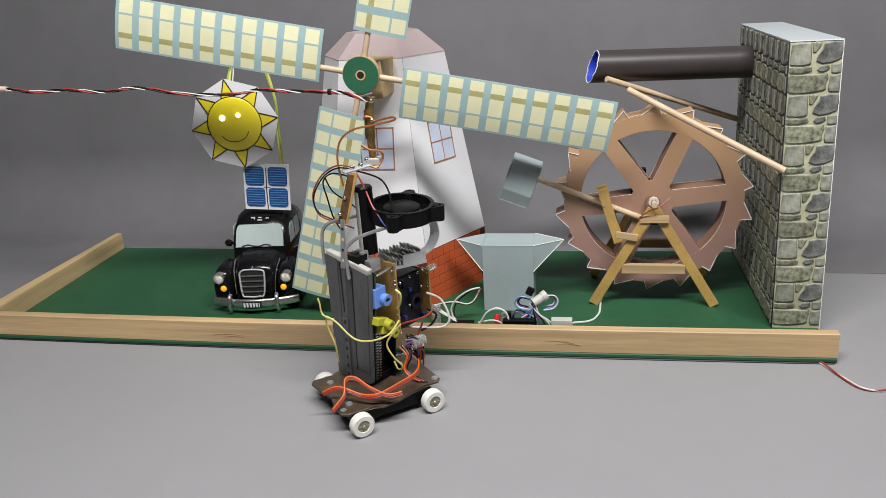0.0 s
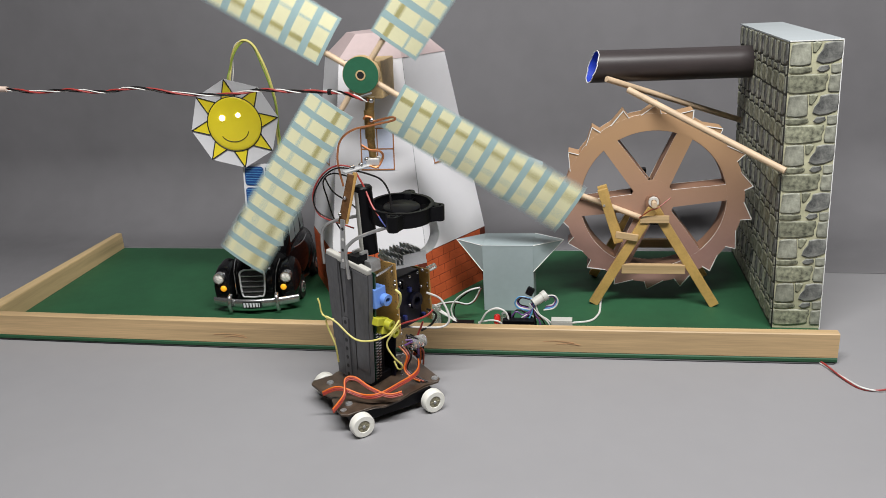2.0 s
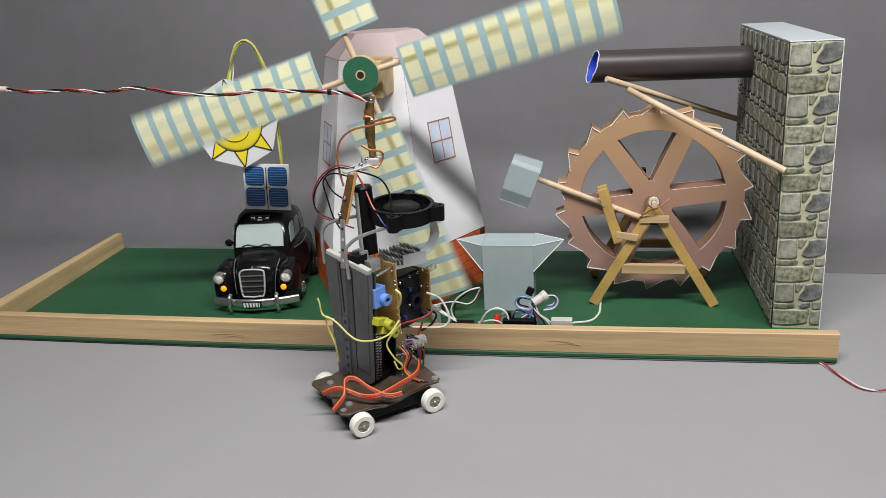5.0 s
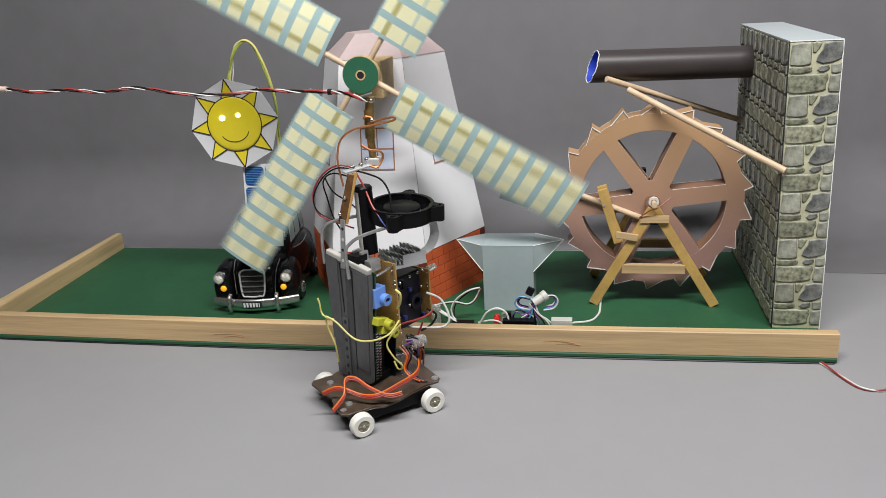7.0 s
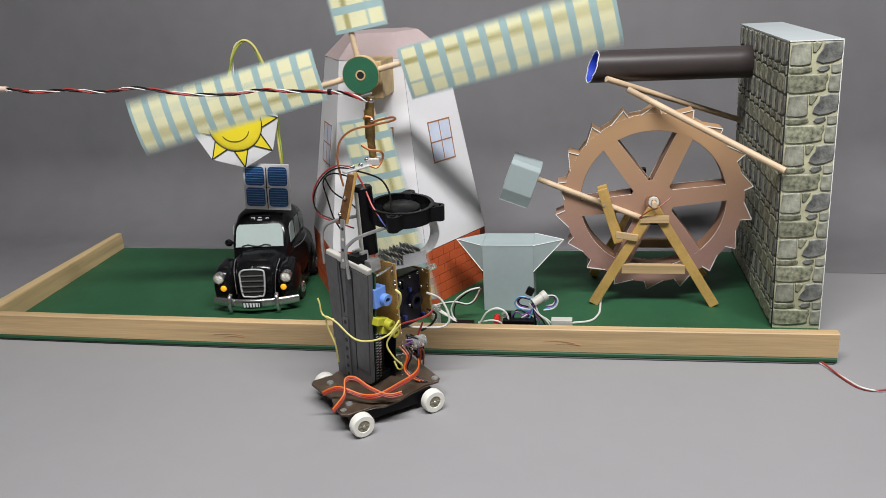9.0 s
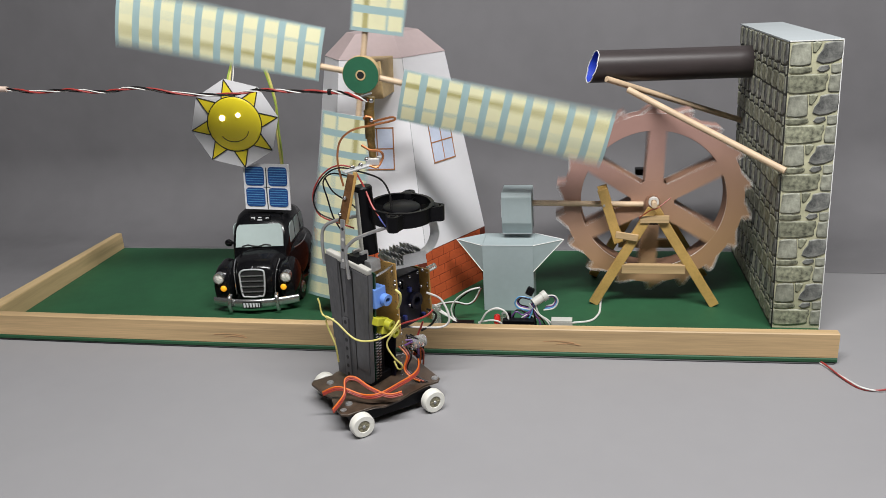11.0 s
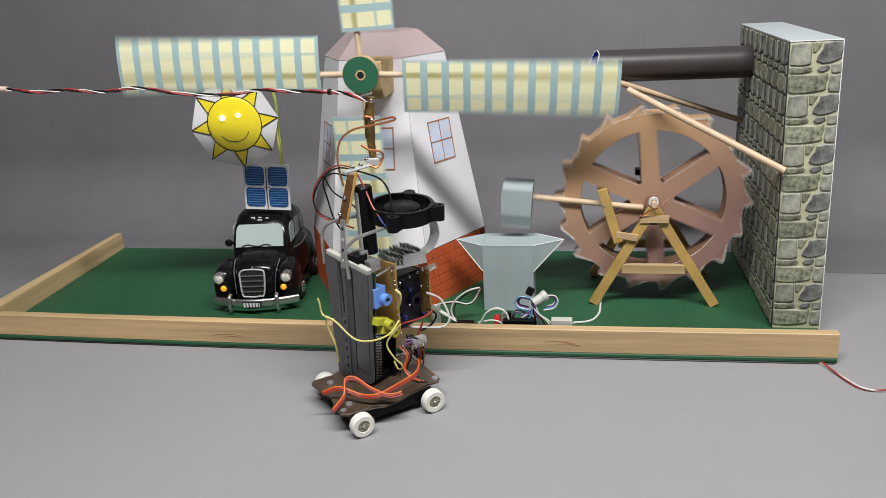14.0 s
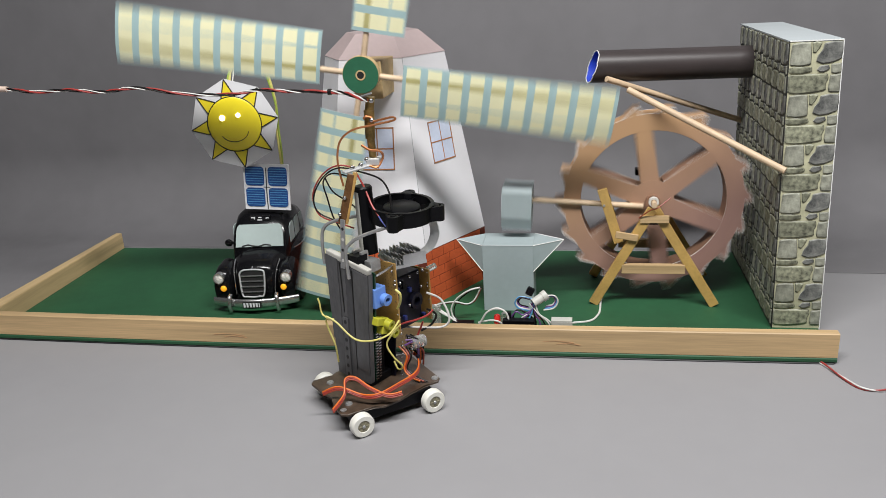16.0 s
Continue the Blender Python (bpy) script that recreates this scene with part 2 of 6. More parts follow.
def loft(bm, sections, mi=0, close=True):
    """Skins closed outlines of equal length, one after the other."""
    rings = [[bm.verts.new(p) for p in s] for s in sections]
    n = len(rings[0])
    for a, b in zip(rings, rings[1:]):
        for k in range(n):
            bm.faces.new((a[k], a[(k + 1) % n], b[(k + 1) % n], b[k])).material_index = mi
    if close:
        bm.faces.new(rings[0][::-1]).material_index = mi
        bm.faces.new(rings[-1]).material_index = mi


UP_FACE = Matrix(((1, 0, 0, 0), (0, 0, 1, 0), (0, 1, 0, 0), (0, 0, 0, 1)))  # outline in x-z, extruded to +y
T = 0.005

# ---- setting ----
def sheet():
    def laid(name, prof, mm, label, front=((-1.6, 0), (1.6, 0))):
        bm = bm_new()
        rows = [[bm.verts.new((x, y + (dy if k < 2 else 0), z)) for k, (y, z) in enumerate(prof)] for x, dy in front]
        for a, b in zip(rows, rows[1:]):
            for k in range(len(prof) - 1):
                bm.faces.new((a[k], b[k], b[k + 1], a[k + 1]))
        tagged(part(name, bm, mm, smooth=True), label, "backdrop", kind="structure")
    laid("ground", [(-1.6, 0.0), (-0.5, 0.0), (0.43, 0.0)], PAPER_GREY, "matt grey paper sheet under the display")
    # the sheet behind the display is coloured darker than the ground and sweeps up
    prof = [(0.264, 0.0004), (0.266, 0.0016), (0.285, 0.0020)]
    for k in range(1, 17):
        a = radians(90 * k / 16)
        prof.append((0.285 + 0.10 * math.sin(a), 0.102 - 0.10 * math.cos(a)))
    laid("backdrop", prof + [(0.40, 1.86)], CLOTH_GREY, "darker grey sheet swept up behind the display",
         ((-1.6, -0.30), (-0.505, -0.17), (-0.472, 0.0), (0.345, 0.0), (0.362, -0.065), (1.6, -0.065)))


def slab(name, centre, size, label):
    bm = bm_new()
    box(bm, centre, size)
    tagged(part(name, bm, ROOM), label, "wall", kind="structure")


# unseen enclosure added to hold down the ambient light
def room():
    slab("wall_west", (-1.65, -0.24, 0.9), (0.1, 2.92, 1.9), "unseen dark wall that limits bounce light")
    slab("wall_east", (1.65, -0.24, 0.9), (0.1, 2.92, 1.9), "unseen dark wall that limits bounce light")
    slab("wall_south", (0.0, -1.65, 0.9), (3.2, 0.1, 1.9), "unseen dark wall that limits bounce light")
    slab("ceiling", (0.0, -0.20, 1.89), (3.2, 2.84, 0.06), "unseen dark ceiling that limits bounce light")


sheet()
room()

# ---- the base ----
def bow(x):
    """How far the timber of the front edge bows out at x."""
    return 0.0044 * max(0.0, 1 - ((x + 0.0755) / 0.395) ** 2)


def bowed(bm, x0, x1, y0, y1, z0, z1, n=24):
    """A long block whose front bows out a little; a thin block bows as a whole."""
    thin, e = y1 - y0 < 0.02, 0.0008
    rings = []
    for k in range(n + 1):
        x = x0 + (x1 - x0) * k / n
        a, b = y0 - bow(x), y1 - (bow(x) if thin else 0)
        rings.append([Vector((x, *p)) for p in ((a + e, z0), (b - e, z0), (b, z0 + e), (b, z1 - e), (b - e, z1), (a + e, z1), (a, z1 - e), (a, z0 + e))])
    loft(bm, rings)
    bmesh.ops.recalc_face_normals(bm, faces=bm.faces)


def display_base():
    t = thing("display_base", (-0.07, 0.12, 0.0), "green-painted board with low pine rails along its edges", "model base")
    bm = bm_new()
    bowed(bm, -0.4660, 0.3190, -0.0006, 0.2480, 0.0015, 0.0054)
    part("board", bm, GREEN, t, "green painted base board")
    # black strip added to draw the shadow line under the board
    bm = bm_new()
    bowed(bm, -0.4640, 0.3172, -0.0008, 0.2460, 0.0, 0.0016)
    part("shadow_strip", bm, RUBBER, t, "thin black strip standing for the shadow gap under the board")
    bm = bm_new()
    bowed(bm, -0.4703, 0.3192, 0.0, 0.0086, T + 0.0001, T + 0.0216)
    part("front_rail", bm, PINE, t, "pale pine rail with worn ends")
    bm = bm_new()
    prism(bm, [(-0.4640, 0.0090), (-0.4478, 0.0090), (-0.4560, 0.2475), (-0.4640, 0.2475)], Matrix.Translation((0, 0, T)), 0.0204)
    bmesh.ops.bevel(bm, geom=list(bm.edges), offset=0.0007, segments=2, affect="EDGES")
    part("side_rail", bm, PINE_Y, t)
    scuff = mat("orange_scuff", (0.46, 0.27, 0.14), 0.6)
    for x, z, w in ((-0.196, 0.0135, 0.030), (-0.190, 0.0115, 0.022), (0.100, 0.0150, 0.026), (0.108, 0.0130, 0.020)):
        bm = bm_new()
        wire(bm, [(x - w / 2, -0.0001 - bow(x), z), (x, -0.0001 - bow(x), z + 0.0008), (x + w / 2, -0.0001 - bow(x), z - 0.0006)], 0.0003, 4)
        part("scuff_mark", bm, scuff, t)


# ---- stone wall ----
TILE_W, TILE_H = 0.0385, 0.0397
STONES = (
    ("square", 0, ((0.5, 22.5), (1.5, 38.0), (8, 39.0), (14.5, 38.6), (15.5, 30), (15.8, 22.6), (8, 21.6))),
    ("chip", 1, ((16.6, 31.5), (16.0, 38.6), (19, 39.2), (22.5, 38.4), (21, 34.5), (18.5, 31.0))),
    ("boulder", 2, ((19.5, 24.5), (20.5, 29), (23.5, 33), (24.5, 37.6), (30, 38.8), (37.4, 38.6), (38.0, 32), (37.2, 26), (31, 23.4), (24, 22.6))),
    ("sliver", 1, ((0.4, 16.6), (0.6, 20.4), (9, 20.6), (16.2, 20.2), (17.0, 17.6), (10, 15.9))),
    ("pebble", 2, ((20.5, 18.2), (23, 21.2), (28.6, 21.2), (29.6, 18.6), (25.6, 16.4), (22, 16.6))),
    ("slab", 1, ((0.4, 1.6), (0.6, 14.6), (9, 14.4), (20, 14.8), (28.4, 14.6), (29.2, 11), (27.4, 7), (28, 2.8), (20, 1.0), (9, 0.6))),
    ("block", 0, ((31.0, 15.6), (30.8, 21.8), (37.6, 22.4), (38.2, 16.0), (34.6, 14.8))),
    ("wedge", 0, ((30.6, 1.0), (29.8, 4), (30.6, 13.4), (34.5, 13.8), (38.0, 14.4), (37.8, 7), (38.2, 0.8))),
)


def stone_wall():
    t = thing("stone_wall", (0.30, 0.15, T), "tall card wall printed with grey rubble stones, pale blue top", "wall")
    # the wall leans a little to the west towards its top
    lean = Matrix(((1, 0, -0.028, 0.0), (0, 1, 0.0, 0), (0, 0, 1, 0), (0, 0, 0, 1)))
    x0, x1, y0, y1, h = 0.2815, 0.3200, 0.0545, 0.2480, 0.2412
    bm = bm_new()
    box(bm, ((x0 + x1) / 2, (y0 + y1) / 2, h / 2), (x1 - x0, y1 - y0, h), bevel=0.0006)
    bm.transform(Matrix.Translation((0, 0, T)) @ lean)
    part("core", bm, MORTAR, t, "pale yellow-green printed mortar")
    bm = bm_new()
    box(bm, ((x0 + x1) / 2, (y0 + y1) / 2 + 0.002, h + 0.0006), (x1 - x0 + 0.001, y1 - y0 + 0.004, 0.0012))
    bm.transform(Matrix.Translation((0, 0, T)) @ lean)
    part("top", bm, [CARD_TOP], t, "pale blue card top")
    bm = bm_new()
    z1 = h + 0.0008
    for a, b in (((x0, y0, z1), (x1, y0, z1)), ((x0, y0, z1), (x0, y1, z1)), ((x1, y0, 0.0), (x1, y0, z1))):
        bar(bm, a, b, 0.0007, 0.0007, bevel=0)
    bm.transform(Matrix.Translation((0, 0, T)) @ lean)
    part("paper_edge", bm, CARD_EDGE, t, "white cut paper edge")
    bm = bm_new()
    bar(bm, (x0 - 0.0002, y0 - 0.0002, 0.0), (x0 - 0.0002, y0 - 0.0002, z1), 0.0006, 0.0006, bevel=0)
    bm.transform(Matrix.Translation((0, 0, T)) @ lean)
    part("corner_fold", bm, INK, t, "dark folded corner")
    meshes = []
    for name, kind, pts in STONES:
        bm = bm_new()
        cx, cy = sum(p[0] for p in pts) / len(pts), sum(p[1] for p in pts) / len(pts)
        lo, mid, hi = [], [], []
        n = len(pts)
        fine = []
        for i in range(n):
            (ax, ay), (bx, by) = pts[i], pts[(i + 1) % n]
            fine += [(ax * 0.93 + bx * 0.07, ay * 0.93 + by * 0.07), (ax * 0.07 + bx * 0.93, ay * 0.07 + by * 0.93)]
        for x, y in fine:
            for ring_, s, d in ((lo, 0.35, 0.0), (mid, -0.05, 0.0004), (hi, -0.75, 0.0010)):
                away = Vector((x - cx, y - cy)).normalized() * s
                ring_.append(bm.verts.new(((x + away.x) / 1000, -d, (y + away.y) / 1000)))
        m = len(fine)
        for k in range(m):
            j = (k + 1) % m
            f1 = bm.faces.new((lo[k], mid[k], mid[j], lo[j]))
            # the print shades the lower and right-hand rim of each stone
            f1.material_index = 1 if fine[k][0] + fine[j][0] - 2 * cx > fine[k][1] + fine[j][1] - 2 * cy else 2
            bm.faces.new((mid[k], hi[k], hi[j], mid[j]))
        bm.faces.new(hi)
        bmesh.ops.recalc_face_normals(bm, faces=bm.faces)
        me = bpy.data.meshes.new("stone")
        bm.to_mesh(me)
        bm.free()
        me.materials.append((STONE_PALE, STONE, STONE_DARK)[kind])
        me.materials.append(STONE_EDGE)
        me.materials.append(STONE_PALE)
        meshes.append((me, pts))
    inv = to_world(t).inverted()
    off = h - TILE_H * 7
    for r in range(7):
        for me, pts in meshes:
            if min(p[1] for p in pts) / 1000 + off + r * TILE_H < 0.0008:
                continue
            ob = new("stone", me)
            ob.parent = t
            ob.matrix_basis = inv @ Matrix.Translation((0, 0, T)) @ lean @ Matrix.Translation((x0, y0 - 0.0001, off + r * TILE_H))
    # the west side carries the same print, cut off at the corner
    # its mortar is coloured dark to stand for the shade on this side
    bm = bm_new()
    box(bm, (x0 - 0.0002, (y0 + y1) / 2 + 0.0004, h / 2 - 0.0004), (0.0004, y1 - y0 - 0.002, h - 0.0016))
    bm.transform(Matrix.Translation((0, 0, T)) @ lean)
    part("west_mortar_shade", bm, WEST_MORTAR_SHADED, t, "west mortar joints, coloured dark for the side's shade")
    narrow = 0.55
    turn = Matrix.Translation((x0 - 0.0005, 0, 0)) @ Matrix.Rotation(radians(-90), 4, "Z") @ Matrix.Diagonal((narrow, 1, 1, 1))
    far_v, far_f, far_m = [], [], []
    for c in range(10):
        for r in range(7):
            for (me, pts), (_, kind, _) in zip(meshes, STONES):
                start = y0 + 0.0219 + c * TILE_W * narrow
                lo_y, hi_y = start - max(p[0] for p in pts) / 1000 * narrow, start - min(p[0] for p in pts) / 1000 * narrow
                if lo_y < y0 + 0.0006 or hi_y > y1 - 0.0006 or min(p[1] for p in pts) / 1000 + off + r * TILE_H < 0.0008:
                    continue
                m = inv @ Matrix.Translation((0, 0, T)) @ lean @ Matrix.Translation((0, start, off + r * TILE_H)) @ turn
                if c < 4:
                    ob = new("stone", me)
                    ob.parent = t
                    ob.matrix_basis = m
                    continue
                n0 = len(far_v)
                far_v += [m @ v.co for v in me.vertices]
                far_f += [[n0 + v for v in p.vertices] for p in me.polygons]
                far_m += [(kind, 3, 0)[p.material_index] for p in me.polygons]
    me = bpy.data.meshes.new("far_stones")
    me.from_pydata(far_v, [], far_f)
    for mm in (STONE_PALE, STONE, STONE_DARK, STONE_EDGE):
        me.materials.append(mm)
    me.polygons.foreach_set("material_index", far_m)
    ob = tagged(new("far_stones", me), kind="stuff")
    ob.parent = t


# ---- chute and its props ----
def chute():
    t = thing("chute", (0.205, 0.197, 0.217), "dark brown rolled card chute, blue inside, on the stone wall", "pipe")
    a, b, r = Vector((0.1275, 0.1550, 0.2216)), Vector((0.2772, 0.1890, 0.2172)), 0.0148
    turn = (b - a).to_track_quat("X", "Z").to_matrix()
    bm = bm_new()
    seg, rows = 40, []
    for s in range(9):
        p = a.lerp(b, s / 8)
        row = []
        for k in range(seg):
            ang = math.tau * k / seg
            jag = (0.0042 * math.cos(ang) + 0.0003 * math.sin(ang * 7) + 0.0003 * math.sin(ang * 17 + 1)) if s == 0 else 0
            row.append(bm.verts.new(p + turn @ Vector((jag, r * math.sin(ang) * (1.0 + 0.01 * math.sin(s * 2.0 + ang * 2)), r * math.cos(ang)))))
        rows.append(row)
    for p, q in zip(rows, rows[1:]):
        for k in range(seg):
            bm.faces.new((p[k], p[(k + 1) % seg], q[(k + 1) % seg], q[k]))
    part("tube", bm, BLACK_TUBE, t, "dark brown card tube", smooth=True)
    bm = bm_new()
    rows = []
    for s in range(2):
        row = []
        for k in range(seg):
            ang = math.tau * k / seg
            jag = (0.0042 * math.cos(ang) + 0.0003 * math.sin(ang * 7) + 0.0003 * math.sin(ang * 17 + 1)) if s == 0 else 0.045
            rr = r - 0.0006
            row.append(bm.verts.new(a + turn @ Vector((jag + 0.0003, rr * math.sin(ang), rr * math.cos(ang)))))
        rows.append(row)
    for k in range(seg):
        bm.faces.new((rows[0][k], rows[1][k], rows[1][(k + 1) % seg], rows[0][(k + 1) % seg]))
    part("lining", bm, BLUE_IN, t, "blue inner lining", smooth=True)
    bm = bm_new()
    pts = []
    for k in range(seg + 1):
        ang = math.tau * k / seg
        jag = 0.0042 * math.cos(ang) + 0.0003 * math.sin(ang * 7) + 0.0003 * math.sin(ang * 17 + 1)
        pts.append(a + turn @ Vector((jag - 0.0001, (r - 0.0002) * math.sin(ang), (r - 0.0002) * math.cos(ang))))
    wire(bm, pts, 0.00042, 5, straight=True)
    part("torn_edge", bm, CARD_EDGE, t, "white torn card edge")


def prop_rod(a, b, label):
    t = thing("prop_rod", b, label, "rod", "rods that prop the chute")
    bm = bm_new()
    cyl(bm, a, b, 0.0028, seg=14)
    part("rod", bm, STICK, t, smooth=True)


# ---- water wheel and stand ----
AXLE = Vector((0.1822, 0.112, 0.1038))
WR = 0.0805


def water_wheel():
    t = thing("water_wheel", AXLE, "pinkish-brown card water wheel with six spokes and ratchet paddles", "water wheel")
    depth, rim, hub_r, spoke = 0.021, 0.0152, 0.0195, 0.0080
    r_in, th = WR - rim, 0.0012
    for y in (0.0, depth):
        bm = bm_new()
        ring(bm, (0, y, 0), (0, y + th, 0), r_in, WR, 96)
        for f in bm.faces:
            f.material_index = 0 if abs(f.calc_center_median().y - y - th / 2) > th * 0.4 else 1
        bmesh.ops.recalc_face_normals(bm, faces=bm.faces)
        part("rim", bm, [WHEEL_CARD, CARD_EDGE], t, "pinkish-brown card rim with white edges", local=True)
        for s in range(6):
            a = s * math.tau / 6
            c, sn = math.cos(a), math.sin(a)
            m = Matrix(((c, -sn, 0, 0), (0, 0, 1, y + 0.0001), (sn, c, 0, 0), (0, 0, 0, 1)))
            bm = bm_new()
            prism(bm, [(hub_r * 0.6, -spoke * 1.04), (r_in + 0.0006, -spoke * 0.92), (r_in + 0.0006, spoke * 0.92), (hub_r * 0.6, spoke * 1.04)], m, th - 0.0002, 0, 1)
            bmesh.ops.recalc_face_normals(bm, faces=bm.faces)
            part("spoke", bm, [WHEEL_CARD, CARD_EDGE], t, local=True)
        bm = bm_new()
        hr = hub_r if y == 0.0 else hub_r * 0.75
        pts = [(hr * math.cos(k * math.tau / 36), hr * math.sin(k * math.tau / 36)) for k in range(36)]
        prism(bm, pts, Matrix(((1, 0, 0, 0), (0, 0, 1, y - 0.0001), (0, 1, 0, 0), (0, 0, 0, 1))), th + 0.0002, 0, 0)
        bmesh.ops.recalc_face_normals(bm, faces=bm.faces)
        part("hub_disc", bm, WHEEL_CARD, t, local=True)
    # inner drum strips: under the rim and along the spokes
    bm = bm_new()
    ring(bm, (0, 0.0012, 0), (0, depth, 0), WR - rim - 0.0004, WR - rim, 72)
    part("inner_band", bm, WHEEL_IN, t, "brown card inner band", local=True, smooth=True)
    bm = bm_new()
    ring(bm, (0, 0.0012, 0), (0, depth, 0), WR - 0.0012, WR - 0.0006, 72)
    part("outer_band", bm, WHEEL_CARD, t, local=True, smooth=True)
    for s in range(6):
        bm = bm_new()
        a = s * math.tau / 6
        c, sn = math.cos(a), math.sin(a)
        for sd in (-1, 1):
            p, q = 0.018, WR - rim
            o = sd * spoke * 0.93
            box(bm, ((p + q) / 2 * c - o * sn, depth / 2 + 0.0006, (p + q) / 2 * sn + o * c), (q - p, depth - 0.0016, 0.0005), Matrix.Rotation(-a, 3, "Y"))
        part("spoke_lining", bm, WHEEL_IN, t, local=True)
    n = 18
    for k in range(n):
        bm = bm_new()
        a0 = math.tau * k / n
        da = math.tau / n
        r0, r1 = WR - 0.0006, WR + (0.0080, 0.0090, 0.0074, 0.0086, 0.0068)[k % 5]
        pts = [(r0 * math.cos(a0), r0 * math.sin(a0)), (r1 * math.cos(a0 + da * 0.10), r1 * math.sin(a0 + da * 0.10)), (r0 * math.cos(a0 + da * 0.62), r0 * math.sin(a0 + da * 0.62))]
        m = Matrix(((1, 0, 0, 0), (0, 0, 1, 0.0003), (0, 1, 0, 0), (0, 0, 0, 1)))
        prism(bm, pts, m, depth + 0.0004, 0, 0)
        bm.faces.ensure_lookup_table()
        bmesh.ops.recalc_face_normals(bm, faces=bm.faces)
        # white cut edge along the front of the paddle
        for i in (0, 1):
            u, v = pts[i], pts[i + 1]
            bar(bm, (u[0], -0.0002, u[1]), (v[0], -0.0002, v[1]), 0.00055 if (k * 7 + i) % 3 else 0.0008, 0.0005, mi=1, bevel=0)
        part("paddle", bm, [WHEEL_CARD, CARD_EDGE], t, local=True)
    bm = bm_new()
    cyl(bm, (0, -0.0065, 0), (0, 0.003, 0), 0.0068, 0.0062, 20)
    part("collar", bm, WHEEL_IN, t, "brown card collar round the axle", local=True, smooth=True)
    return t


def wheel_stand():
    t = thing("wheel_stand", (0.185, 0.135, T), "two varnished wooden A-frames carrying the wheel's axle", "stand")
    fy, ry = 0.098, 0.170
    ax = AXLE.x
    for y, name in ((fy, "front"), (ry, "rear")):
        top = 0.1005
        for sx, foot in ((-1, ax - 0.0525), (1, ax + 0.0580)):
            bm = bm_new()
            bar(bm, (foot, y, T + 0.0015), (ax + sx * 0.001, y + 0.0012 * sx, top), 0.0088, 0.0045)
            part("leg", bm, LATH, t)
        bm = bm_new()
        z = 0.0425
        box(bm, (ax + 0.0015, y - 0.0005, z), (0.0570, 0.005, 0.0088), bevel=0.0004)
        part("crossbar", bm, PINE, t, "pale pine crossbar")
        bm = bm_new()
        box(bm, (ax + 0.001, y - 0.0036, 0.0915), (0.0255, 0.0022, 0.0068), bevel=0.0003)
        part("cap", bm, PINE, t)
    bm = bm_new()
    cyl(bm, (ax, 0.088, 0.1063), (ax, 0.182, AXLE.z + 0.001), 0.0026, seg=14)
    part("axle", bm, STICK, t, "round wooden axle with a rubber band", smooth=True)
    bm = bm_new()
    ring(bm, (ax, 0.0965, 0.1068), (ax, 0.0995, 0.107), 0.0027, 0.0046, 20)
    part("washer", bm, W_WHITE, t, "white washer")
    bm = bm_new()
    wire(bm, [(ax - 0.013, 0.093, 0.093), (ax - 0.004, 0.090, 0.101), (ax + 0.003, 0.089, 0.104), (ax + 0.014, 0.093, 0.112)], 0.0005)
    part("tie_wire", bm, W_REDBROWN, t, "thin brown tie wire")
    bm = bm_new()
    box(bm, (ax - 0.007, 0.1725, 0.1165), (0.0105, 0.010, 0.0062), bevel=0.0008)
    part("rear_bearing", bm, PLASTIC_BLACK, t, "black bearing block on the rear frame")
    bm = bm_new()
    box(bm, (ax + 0.0005, 0.0995, 0.0872), (0.0075, 0.004, 0.0040), bevel=0.0004)
    part("stop", bm, PLASTIC_BLACK, t, "small black stop under the axle")
    for y in (0.1035, 0.1165):
        bm = bm_new()
        bar(bm, (0.1525, y, 0.066), (0.1365, y, 0.1175), 0.0088, 0.004)
        part("hammer_post", bm, LATH, t)
    bm = bm_new()
    bar(bm, (0.1490, 0.0935, 0.0772), (0.1690, 0.0935, 0.0738), 0.0064, 0.0028)
    part("brace", bm, PINE, t)
    bm = bm_new()
    cyl(bm, (0.1385, 0.101, 0.1025), (0.1385, 0.119, 0.1025), 0.0012, seg=10)
    part("pivot_pin", bm, STEEL, t)


# ---- hammer and anvil ----
PIVOT = Vector((0.1385, 0.1100, 0.1005))


